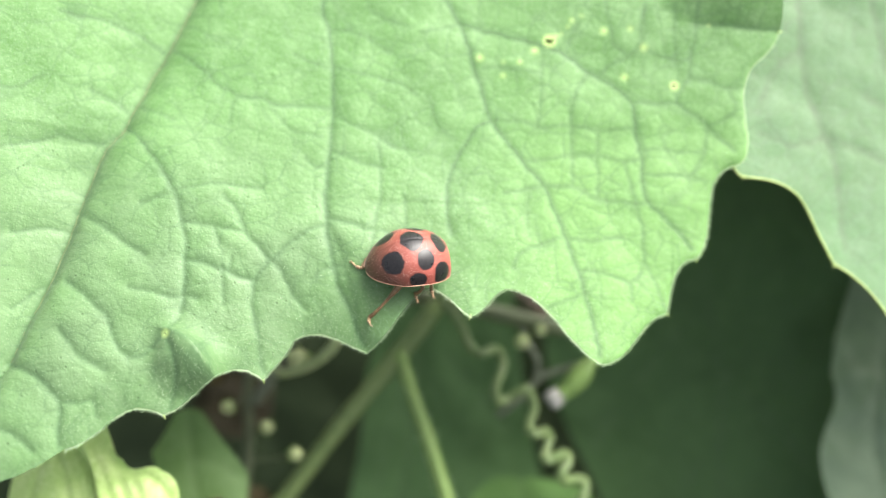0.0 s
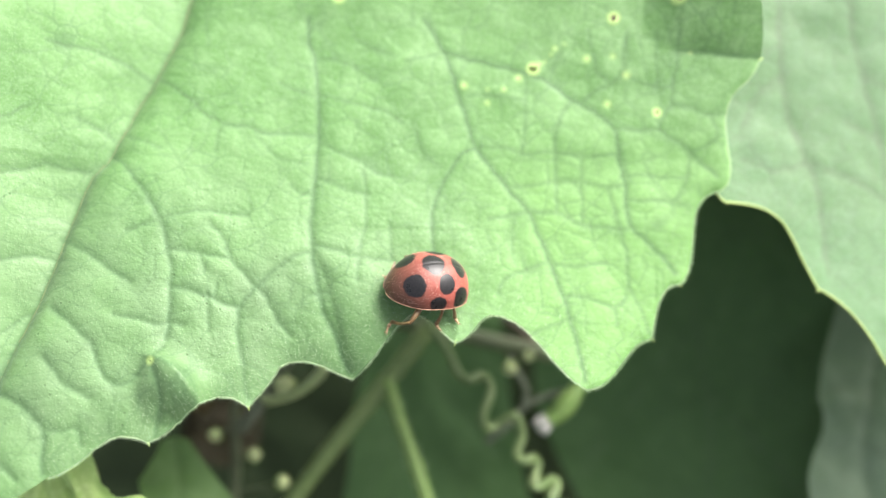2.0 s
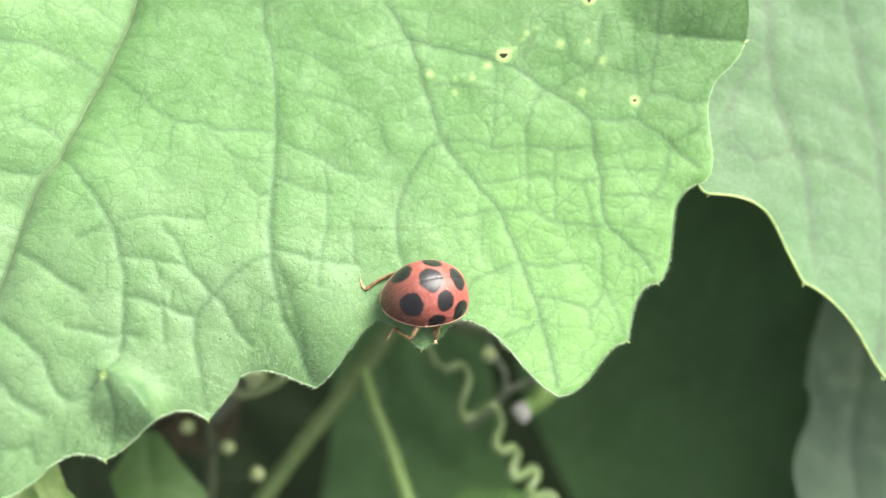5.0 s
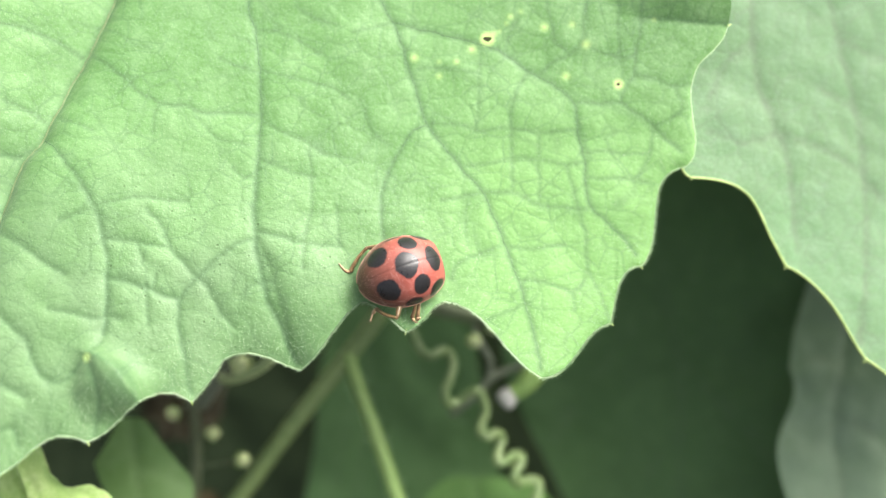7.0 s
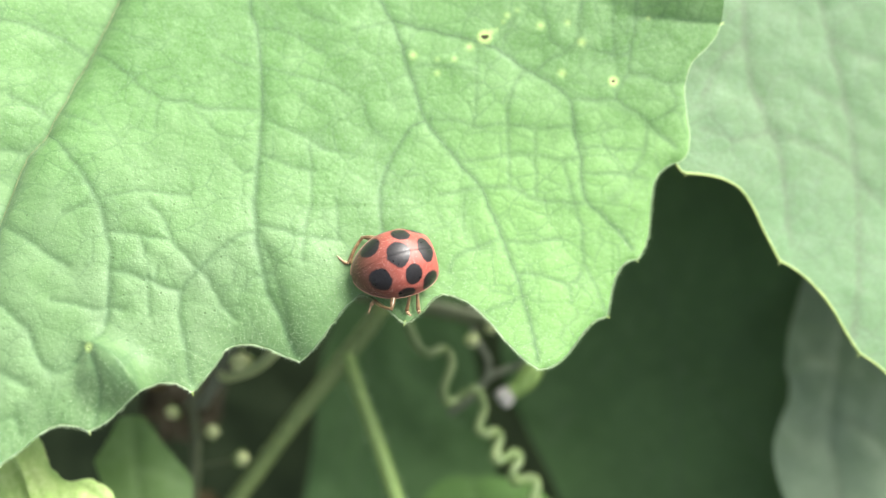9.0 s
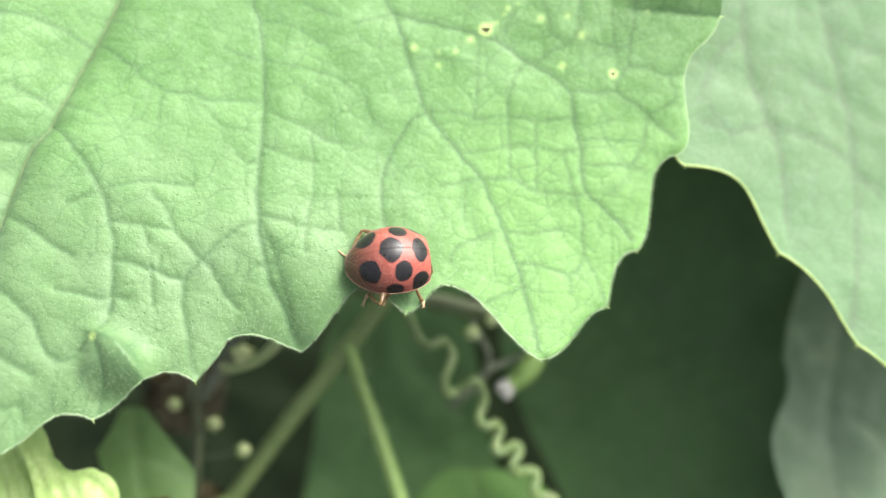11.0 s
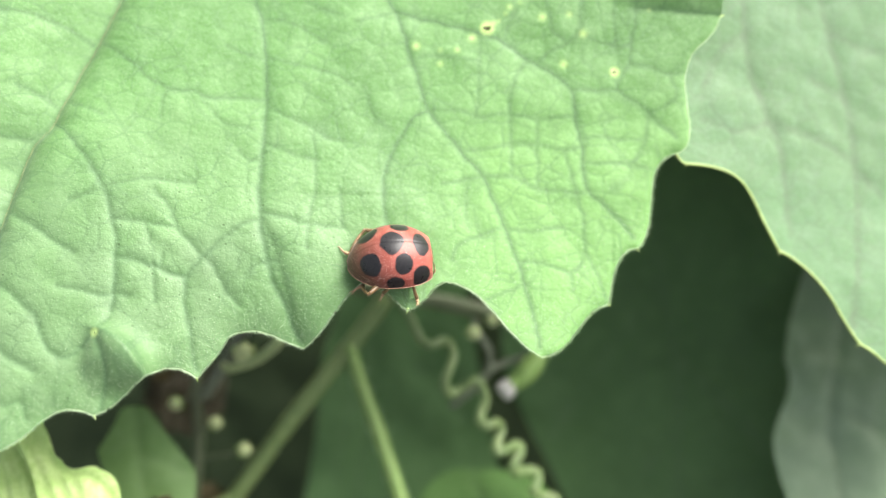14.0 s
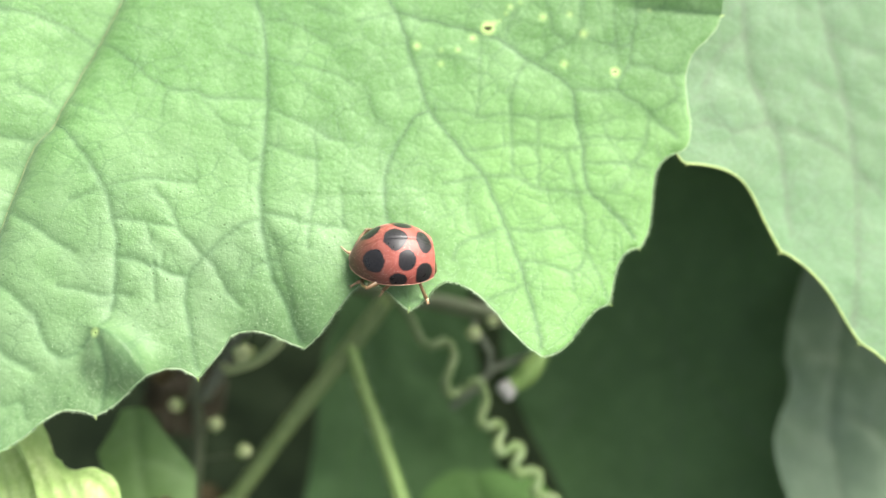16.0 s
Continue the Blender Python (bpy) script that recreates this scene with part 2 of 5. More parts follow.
FOOT = chitin_material("foot_chitin", (0.30, 0.19, 0.10), (0.42, 0.28, 0.16), 0.3, 0.05)
BELLY = chitin_material("belly_chitin", (0.035, 0.014, 0.008), (0.10, 0.04, 0.02), 0.35)
EYE = chitin_material("eye_chitin", (0.008, 0.007, 0.007), (0.015, 0.013, 0.012), 0.12)
SOIL = soil_material()


# ---- mesh tools ----
def mesh_part(name, verts, faces, material, parent=None, label="", smooth=True, attrs=()):
    """ONE mesh object, under a thing or part where one is given."""
    me = bpy.data.meshes.new(name)
    me.from_pydata([tuple(v) for v in verts], [], [tuple(f) for f in faces])
    me.materials.append(material)
    if smooth:
        me.polygons.foreach_set("use_smooth", [True] * len(me.polygons))
    for key, values in attrs:
        a = me.attributes.new(key, "FLOAT", "POINT")
        a.data.foreach_set("value", np.asarray(values, dtype=np.float32))
    me.update()
    ob = new(name, me)
    if parent is not None:
        ob.parent = parent
    if label:
        tagged(ob, label)
    return ob


def curve_through(pts, step):
    """A smooth path through a few points, resampled at even steps."""
    p = np.asarray(pts, float)
    p = np.vstack([2 * p[0] - p[1], p, 2 * p[-1] - p[-2]])
    out = []
    for i in range(1, len(p) - 2):
        n = max(4, int(np.linalg.norm(p[i + 1] - p[i]) / step * 2))
        t = np.linspace(0, 1, n, endpoint=False)[:, None]
        a, b, c, d = p[i - 1], p[i], p[i + 1], p[i + 2]
        out.append(0.5 * (2 * b + (c - a) * t + (2 * a - 5 * b + 4 * c - d) * t ** 2 + (3 * b - a - 3 * c + d) * t ** 3))
    q = np.vstack(out + [p[-2:-1]])
    s = np.r_[0, np.cumsum(np.linalg.norm(np.diff(q, axis=0), axis=1))]
    n = max(3, int(s[-1] / step) + 1)
    u = np.linspace(0, s[-1], n)
    return np.stack([np.interp(u, s, q[:, k]) for k in range(q.shape[1])], 1)


def tube_mesh(path, radii, sides=8):
    """Vertices and faces of a tube with closed, rounded ends."""
    path = np.asarray(path, float)
    radii = np.broadcast_to(np.asarray(radii, float), (len(path),))
    tan = np.gradient(path, axis=0)
    tan /= np.linalg.norm(tan, axis=1)[:, None] + 1e-12
    side = np.cross(tan[0], (0.3, 0.2, 1.0))
    side /= np.linalg.norm(side)
    verts, faces = [], []
    ang = np.arange(sides) * 2 * math.pi / sides
    for p, t, r in zip(path, tan, radii):
        side = side - t * side.dot(t)
        side /= np.linalg.norm(side)
        up = np.cross(t, side)
        verts.extend(p + r * (math.cos(a) * side + math.sin(a) * up) for a in ang)
    n = len(path)
    for i in range(n - 1):
        for k in range(sides):
            a, b = i * sides + k, i * sides + (k + 1) % sides
            faces.append((a, b, b + sides, a + sides))
    verts += [path[0] - tan[0] * radii[0] * 0.7, path[-1] + tan[-1] * radii[-1] * 0.7]
    for k in range(sides):
        faces.append(((k + 1) % sides, k, n * sides))
        faces.append(((n - 1) * sides + k, (n - 1) * sides + (k + 1) % sides, n * sides + 1))
    return verts, faces


def joined(pieces):
    verts, faces = [], []
    for v, f in pieces:
        k = len(verts)
        verts.extend(v)
        faces.extend(tuple(i + k for i in q) for q in f)
    return verts, faces


def ball_mesh(centre, axes, rings=10, sides=14, turn=None):
    """An ellipsoid."""
    verts, faces = [], []
    turn = turn or Matrix.Identity(3)
    for i in range(rings + 1):
        th = math.pi * i / rings
        for k in range(sides):
            ph = 2 * math.pi * k / sides
            v = turn @ Vector((axes[0] * math.sin(th) * math.cos(ph), axes[1] * math.sin(th) * math.sin(ph), axes[2] * math.cos(th)))
            verts.append(v + Vector(centre))
    for i in range(rings):
        for k in range(sides):
            a, b = i * sides + k, i * sides + (k + 1) % sides
            faces.append((a, a + sides, b + sides, b))
    return verts, faces


# ---- leaves ----
def margin_line(margin, step):
    """The rim of a leaf: each entry is a tooth or notch with the two handles towards the next."""
    out, starts = [], []
    for i, e in enumerate(margin):
        a, b, c, d = (np.array(v) for v in (e[0:2], e[2:4], e[4:6], margin[(i + 1) % len(margin)][0:2]))
        n = max(3, int(np.linalg.norm(d - a) * 1.15 / step))
        t = np.linspace(0, 1, n, endpoint=False)[:, None]
        starts.append(len(out))
        out.extend((1 - t) ** 3 * a + 3 * t * (1 - t) ** 2 * b + 3 * t * t * (1 - t) * c + t ** 3 * d)
    return np.array(out), starts


def inside(poly, p):
    r = np.zeros(len(p), bool)
    for a, b in zip(poly, np.roll(poly, -1, axis=0)):
        hit = ((a[1] > p[:, 1]) != (b[1] > p[:, 1])) & (p[:, 0] < (b[0] - a[0]) * (p[:, 1] - a[1]) / (b[1] - a[1] + 1e-12) + a[0])
        r ^= hit
    return r


class Leaf:
    """A leaf in its own plan: rim, sunk veins, puffed panels between them, thickness."""

    def __init__(self, margin, veins, relief, puff=0.5, reach=2.2, groove=0.10, wave=0.25, seed=0, edge_drop=0.0, step=0.3, warts=(), bloom=0.0):
        self.bloom = bloom
        self.rim, self.starts = margin_line(margin, step)
        if step < 0.2:
            # fine uneven nibs along the rim
            way = np.roll(self.rim, -1, axis=0) - np.roll(self.rim, 1, axis=0)
            way /= np.linalg.norm(way, axis=1)[:, None] + 1e-9
            nib = np.array([0.05 * noise.noise((a * 2.6, b * 2.6, 1.0)) for a, b in self.rim]) + np.random.RandomState(4).uniform(-0.018, 0.018, len(self.rim))
            self.rim = self.rim + np.stack([-way[:, 1], way[:, 0]], 1) * nib[:, None]
        self.warts = warts
        self.veins = []
        for i, v in enumerate(veins):
            line = curve_through(v[1:], 0.25)
            way = np.gradient(line, axis=0)
            way /= np.linalg.norm(way, axis=1)[:, None]
            sway = np.array([0.16 * noise.noise((a * 0.55 + i * 7.3, b * 0.55, 5.0)) + 0.10 * noise.noise((a * 1.7, b * 1.7 + i * 3.1, 9.0)) for a, b in line])
            self.veins.append((v[0], line + np.stack([-way[:, 1], way[:, 0]], 1) * sway[:, None]))
        self.relief, self.puff, self.reach, self.groove, self.wave, self.seed, self.edge_drop = relief, puff, reach, groove, wave, seed, edge_drop

    def side_tint(self, x, y):
        """How downy and dimmed the low left is, and how far the right lobe is brightened."""
        down = np.clip((5 - x) / 17, 0, 1) * np.clip((14.5 - y) / 14, 0, 1) * self.bloom
        fresh = np.clip((x + 1) / 8, 0, 1) * np.clip((17 - y) / 8, 0, 1) * self.bloom
        return down, fresh

    def height(self, x, y):
        down, _ = self.side_tint(x, y)
        cell = np.full(len(x), 99.0)
        p = np.stack([x, y], 1)
        near = np.full(len(p), 99.0)
        z = self.relief(x, y)
        mark = np.zeros(len(p))
        for w, line in self.veins:
            d = np.full(len(p), 99.0)
            lo, hi = line.min(0) - 6, line.max(0) + 6
            sel = np.flatnonzero(((p > lo) & (p < hi)).all(1))
            for k in range(0, len(sel), 4000):
                s = sel[k:k + 4000]
                d[s] = np.sqrt(((p[s][:, None] - line[None]) ** 2).sum(-1)).min(1)
            z = z - self.groove * min(w, 1.5) * (1 + 0.8 * down) * np.exp(-(d / (0.16 + 0.09 * w)) ** 2)
            cell = np.minimum(cell, d)
            near = np.minimum(near, d + (2.2 - min(w, 2.2)) * 1.6)
            mark = np.maximum(mark, min(0.84, 0.54 + 0.2 * w) * np.exp(-(d / (0.125 + 0.05 * w)) ** 2))
        # tissue in the low left swells between all its veins
        z = z + 0.2 * down * (1 - np.exp(-cell / 0.6))
        if self.bloom:
            # the rim by the gap rolls over
            side = self.rim[self.starts[1]:self.starts[6]]
            sel = np.flatnonzero(x > 9)
            d = np.full(len(p), 99.0)
            for k in range(0, len(sel), 4000):
                q = sel[k:k + 4000]
                d[q] = np.sqrt(((p[q][:, None] - side[None]) ** 2).sum(-1)).min(1)
            z = z - 0.2 * np.exp(-d / 0.32)
        for wx, wy in self.warts:
            d = np.hypot(x - wx, y - wy)
            z = z + 0.05 * np.exp(-(d / 0.17) ** 2) - 0.015 * np.exp(-((d - 0.33) / 0.12) ** 2)
        if self.edge_drop:
            d = np.full(len(p), 99.0)
            sel = np.flatnonzero((p[:, 1] < 6) & (p[:, 0] > -40) & (p[:, 0] < 16))
            low = self.rim[(self.rim[:, 1] < 3) & (self.rim[:, 0] < 16)][::2]
            for k in range(0, len(sel), 4000):
                s = sel[k:k + 4000]
                d[s] = np.sqrt(((p[s][:, None] - low[None]) ** 2).sum(-1)).min(1)
            z = z - self.edge_drop * np.exp(-d / 2.2) * np.clip((4 - x) / 8, 0.15, 1)
        z = z + self.puff * (1 - np.exp(-near / self.reach))
        z = z + np.array([self.wave * noise.noise((a * 0.16 + self.seed, b * 0.16, 3.1)) + 0.3 * self.wave * noise.noise((a * 0.5, b * 0.5 + self.seed, 7.7)) for a, b in p])
        return z, mark

    def build(self, name, m, material, vein_material, label, category, fine, coarse, box, thick=0.2, holes=(), specks=(), main_vein=None):
        rim = self.rim
        lo, hi = rim.min(0), rim.max(0)
        pts = []
        for step, want in ((fine, True), (coarse, False)):
            gx, gy = np.meshgrid(np.arange(lo[0], hi[0], step), np.arange(lo[1], hi[1], step * 0.866))
            gx[1::2] += step / 2
            q = np.stack([gx.ravel(), gy.ravel()], 1)
            q = q + np.random.RandomState(5).uniform(-0.12, 0.12, q.shape) * step
            near = (q[:, 0] > box[0]) & (q[:, 0] < box[2]) & (q[:, 1] > box[1]) & (q[:, 1] < box[3])
            q = q[near == want]
            q = q[inside(rim, q)]
            ok = np.ones(len(q), bool)
            for k in range(0, len(q), 4000):
                ok[k:k + 4000] = ((q[k:k + 4000][:, None] - rim[None]) ** 2).sum(-1).min(1) > (0.17 if want else 0.6) ** 2
            pts.append(q[ok])
        grid = np.vstack(pts)
        loops = [list(range(len(rim)))]
        allp = [rim]
        count = len(rim)
        rings = []
        for hx, hy, ha, hb in holes:
            t = np.arange(14) * 2 * math.pi / 14
            wob = 1 + 0.18 * np.sin(3 * t + hx)
            ring = np.stack([hx + ha * wob * np.cos(t), hy + hb * wob * np.sin(t)], 1)
            rings.append(ring)
            allp.append(ring)
            loops.append(list(range(count, count + 14)))
            count += 14
            grid = grid[((grid - (hx, hy)) ** 2).sum(1) > (max(ha, hb) + 0.1) ** 2]
        allp.append(grid)
        allp = np.vstack(allp)
        edges = [(lp[i], lp[(i + 1) % len(lp)]) for lp in loops for i in range(len(lp))]
        v2, _, f2, _, _, _ = delaunay_2d_cdt([Vector(p) for p in allp], edges, [], 0, 1e-5)
        v2 = np.array([(v.x, v.y) for v in v2])
        f2 = np.array([f for f in f2 if len(f) == 3])
        mid = v2[f2].mean(1)
        ok = inside(rim, mid)
        for ring in rings:
            ok &= ~inside(ring, mid)
        f2 = f2[ok]
        e1, e2 = v2[f2[:, 1]] - v2[f2[:, 0]], v2[f2[:, 2]] - v2[f2[:, 0]]
        flip = e1[:, 0] * e2[:, 1] - e1[:, 1] * e2[:, 0] < 0
        f2[flip] = f2[flip][:, ::-1]
        z, mark = self.height(v2[:, 0], v2[:, 1])
        halo = np.zeros(len(v2))
        for hx, hy, ha, hb in holes:
            d = np.sqrt((v2[:, 0] - hx) ** 2 + (v2[:, 1] - hy) ** 2)
            halo = np.maximum(halo, np.clip(1.25 - (d - max(ha, hb)) / 0.26, 0, 1))
        for k, (hx, hy) in enumerate(specks):
            d = np.sqrt((v2[:, 0] - hx) ** 2 + (v2[:, 1] - hy) ** 2)
            halo = np.maximum(halo, (0.5 + 0.15 * (k % 3)) * np.exp(-(d / (0.15 + 0.06 * (k % 3))) ** 2))
        n = len(v2)
        top = np.column_stack([v2, z]) / 1000
        tuck = v2.copy()
        along = np.roll(rim, -1, axis=0) - np.roll(rim, 1, axis=0)
        along /= np.linalg.norm(along, axis=1)[:, None] + 1e-9
        inner = np.stack([along[:, 1], -along[:, 0]], 1) * 0.16
        area = (rim[:, 0] * np.roll(rim[:, 1], -1) - np.roll(rim[:, 0], -1) * rim[:, 1]).sum()
        tuck[:len(rim)] += inner if area < 0 else -inner
        low = np.column_stack([tuck, z - thick]) / 1000
        faces = [tuple(f) for f in f2] + [tuple(int(i) + n for i in f[::-1]) for f in f2]
        seen = {}
        for f in f2:
            for a, b in ((f[0], f[1]), (f[1], f[2]), (f[2], f[0])):
                seen[(int(a), int(b))] = True
        wall = []
        for a, b in list(seen):
            if (b, a) not in seen:
                wall.append((b, a))
        ring = sorted({i for e in wall for i in e})
        at = {i: 2 * n + k for k, i in enumerate(ring)}
        faces += [(at[b], at[a], at[a] + len(ring), at[b] + len(ring)) for b, a in wall]
        pick = np.r_[np.arange(n), np.arange(n), ring, ring].astype(int)
        # down with painted dimming towards the low lobes, painted brightening in the sunlit lobe
        down, fresh = self.side_tint(*v2.T)
        leaf = tagged(new(name), label, category)
        leaf.matrix_world = m
        mesh_part("blade", np.vstack([top, low, top[ring], low[ring]]), faces, material, leaf, attrs=(("vein", mark[pick]), ("halo", halo[pick]), ("down", down[pick]), ("fresh", fresh[pick])))
        for w, line in self.veins:
            if w < 1.4:
                continue
            zz, _ = self.height(line[:, 0], line[:, 1])
            r = 0.025 + 0.028 * w * np.linspace(1.0, 0.55, len(line))
            v, f = tube_mesh(np.column_stack([line, zz - r * (0.3 if main_vein and w > 2.5 else 0.75)]) / 1000, r / 1000, 6)
            mesh_part("vein", v, f, main_vein if (main_vein and w > 2.5) else vein_material, leaf)
        return leaf

    def tips(self, leaf, which, size=0.36):
        """Pale hard points on the teeth of the rim."""
        for i in which:
            k = self.starts[i]
            p = self.rim[k]
            out = 2 * p - self.rim[(k - 5) % len(self.rim)] - self.rim[(k + 5) % len(self.rim)]
            out = out / (np.linalg.norm(out) + 1e-9)
            z = self.height(p[:1], p[1:2])[0][0] - 0.08
            path = [np.array([*(p - out * 0.15), z]), np.array([*(p + out * size * 0.4), z]), np.array([*(p + out * size), z + 0.03])]
            v, f = tube_mesh(np.array(path) / 1000, np.array([0.09, 0.065, 0.02]) / 1000, 7)
            mesh_part("tooth_tip", v, f, TIP, leaf, "pale yellow tooth tip")

    def hairs(self, leaf, first, last, each=40, length=0.22):
        """Short white down along a stretch of the rim and just inside it."""
        rng = np.random.RandomState(11)
        a, b = self.starts[first], self.starts[last]
        base, tip, edge = [], [], []
        for k in range(a, b):
            p, q = self.rim[k], self.rim[k + 1]
            t = (q - p) / (np.linalg.norm(q - p) + 1e-9)
            out = np.array([-t[1], t[0]])
            for _ in range(each):
                u = rng.rand()
                inset = abs(rng.normal(0, 2.2)) if rng.rand() < 0.76 else 0.0
                edge.append(inset == 0)
                base.append(p + (q - p) * u - out * inset)
                lean = out * rng.uniform(0.4, 1.1) * (1.0 if inset == 0 else 0.6) + t * rng.normal(0, 0.35)
                tip.append((*lean, rng.uniform(0.3, 0.9)))
        base, tip = np.array(base), np.array(tip)
        z, _ = self.height(base[:, 0], base[:, 1])
        verts, faces = [], []
        for p, h, d, outer in zip(base, z, tip, edge):
            ln = length * rng.uniform(0.5, 1.3) * (1.0 if outer else 0.6)
            o = np.array([*p, h - 0.05])
            w = 0.0125 if outer else 0.013
            i = len(verts)
            verts += [o + (w, 0, 0), o + (-w / 2, w, 0), o + (-w / 2, -w, 0), o + d * ln]
            faces += [(i, i + 1, i + 3), (i + 1, i + 2, i + 3), (i + 2, i, i + 3)]
        ob = mesh_part("down", np.array(verts) / 1000, faces, HAIR, leaf, "short white down along the rim", smooth=False)
        tagged(ob, kind="stuff")


def soft(v, m):
    return m * np.tanh(v / m)


RIDGE = ((-21.6, 26.2), (-22.5, 21.8), (-24.0, 18.2), (-26.3, 13.2), (-27.1, 10.9), (-28.3, 9.5), (-29.1, 7.3), (-29.8, 4.4), (-31.2, -0.6), (-33.5, -7.3), (-36.5, -14.0))
RIDGE_MID = ((-11.8, 25.7), (-11.3, 21.5), (-11.0, 15.6), (-11.0, 10.1), (-11.1, 5.6), (-11.0, 4.0), (-10.0, 1.6), (-9.1, -1.4), (-7.7, -5.5))


def main_relief(x, y):
    wide, deep = x, y
    x, y = soft(x, 45), soft(y, 32)
    z = -0.31 - 0.03 * x - 0.097 * y + 0.0013 * x * x + 0.0054 * x * y + 0.0066 * y * y
    # panels rise away from the two long veins
    for ridge, left, right in ((RIDGE, 0.34, 1.35), (RIDGE_MID, 0.0, 0.16)):
        rx, ry = np.array(ridge)[::-1].T
        d = np.maximum((wide - np.interp(deep, ry, rx)) * 0.95, -14)
        z = z + left * np.maximum(0, -d) * (1 - np.exp(-np.abs(d))) + right * (1 - np.exp(-np.maximum(0, d) / 1.25)) - right
    # a crumpled pocket by the low rim: it climbs to a curved crease and falls off behind it
    px, py = wide + 23.5, deep + 9.5
    rho = np.hypot(px, py)
    turn = np.arctan2(py, px)
    climb = np.where(rho < 5.1, (np.minimum(rho, 5.1) / 5.1) ** 1.6, np.exp(-np.maximum(0, rho - 5.1) / 0.6))
    z = z + 1.7 * climb * np.exp(-((turn - 0.75) / 0.62) ** 4)
    # the panel beside the middle vein tilts up to the beetle's notch
    rx, ry = np.array(RIDGE_MID)[::-1].T
    d = np.maximum(0, wide - np.interp(deep, ry, rx))
    z = z + 0.26 * d * np.exp(-(d / 4.2) ** 2) * np.exp(-(np.maximum(0, deep - 1.5) / 3.0) ** 2)
    # the lobe beside the notch hangs towards its rim
    v = np.maximum(0, 4 - y)
    z = z - 0.016 * v * v * np.exp(-((x + 9) / 5.5) ** 2)
    # the blade bends down towards the low end, and up beyond the last rib by the top corner
    u = np.maximum(0, -(x + 8) * 0.6 - (y - 3) * 0.8)
    z = z - 0.008 * u * u
    d = np.maximum(0, deep - 21.0 + 0.105 * (wide - 18.4)) * np.clip((wide - 15) / 3, 0, 1)
    z = z + 0.36 * np.minimum(d, 8)
    # a raised blister by the rim
    return z + 0.4 * np.exp(-((x + 19.0) / 1.5) ** 2 - ((y + 6.6) / 1.4) ** 2) - 0.35 * np.exp(-((x + 20.8) / 0.9) ** 2 - ((y + 8.2) / 1.3) ** 2)


SIDE_RIM = [
    (23.5, 25.7, 24.0, 24.0, 24.5, 22.3),
    (24.5, 20.5, 23.9, 18.2, 22.0, 18.3),
    (21.9, 16.3, 21.1, 14.5, 23.6, 10.2),
    (20.9, 9.7, 17.9, 8.7, 20.0, 3.9),
    (17.9, 2.2, 16.0, 2.2, 15.9, -0.8),
    (15.5, -2.2, 13.0, -2.8, 12.8, -6.0),
    (10.1, -6.3, 7.3, -5.0, 6.2, -0.9)]
LOW_RIM = [
    (2.9, -0.7, 1.7, -0.9, 1.3, -2.6),
    (0.0, -2.9, -0.9, -2.4, -2.2, -0.5),
    (-3.4, -0.8, -5.2, -2.1, -5.9, -4.4),
    (-7.7, -5.7, -9.4, -5.2, -11.4, -3.7),
    (-13.2, -5.0, -13.7, -6.1, -14.5, -7.1),
    (-15.3, -8.0, -18.1, -5.7, -19.7, -9.8),
    (-22.1, -10.7, -25.7, -9.1, -25.7, -12.5),
    (-28.7, -13.2, -32.7, -16.4, -35.0, -15.6),
    (-39.4, -16.9, -48.2, -11.1, -49.5, 0.7),
    (-52.7, 9.9, -58.7, 25.5, -51.0, 46.9),
    (-32.8, 50.3, -17.6, 61.9, 4.1, 53.6),
    (14.4, 40.0, 18.9, 36.3, 21.7, 31.1)]
MARGIN = SIDE_RIM + LOW_RIM
# the four long veins
LONG_VEINS = [
    (3.0, (-21.6, 26.1), (-22.5, 21.8), (-24.0, 18.2), (-26.2, 13.2), (-27.1, 10.9), (-28.2, 9.5), (-29.0, 7.2), (-29.8, 4.3), (-31.1, -0.7), (-33.5, -7.3)),
    (2.2, (-12.1, 23.4), (-12.1, 21.6), (-11.5, 19.7), (-11.2, 16.9), (-11.0, 13.3), (-11.1, 10.5), (-11.2, 7.8), (-11.2, 4.2), (-10.8, 2.0), (-10.1, -0.6), (-9.2, -2.6), (-8.0, -5.3)),
    (2.2, (-2.9, 23.4), (-1.7, 21.6), (-0.6, 19.3), (0.1, 17.1), (0.9, 14.8), (1.5, 12.8), (2.8, 11.1), (4.1, 9.5), (5.7, 7.7), (6.8, 5.5), (7.4, 3.7), (8.4, 1.0), (9.0, -1.2), (9.6, -3.3), (10.0, -5.6)),
    (1.5, (1.5, 12.7), (0.5, 12.2), (-0.5, 10.7), (-1.3, 9.2), (-1.8, 7.5), (-1.9, 5.7), (-1.4, 3.5)),
]
# the four long veins
LONG_VEINS_TOO = [
    (1.9, (-1.1, 20.6), (0.5, 20.2), (2.3, 19.8), (3.6, 19.4), (5.4, 19.0), (7.0, 18.4), (9.2, 17.1), (11.7, 15.5), (12.8, 14.5), (13.1, 12.3), (13.6, 10.1), (13.9, 7.1), (14.9, 5.8), (16.5, 4.3), (17.5, 3.0)),
]
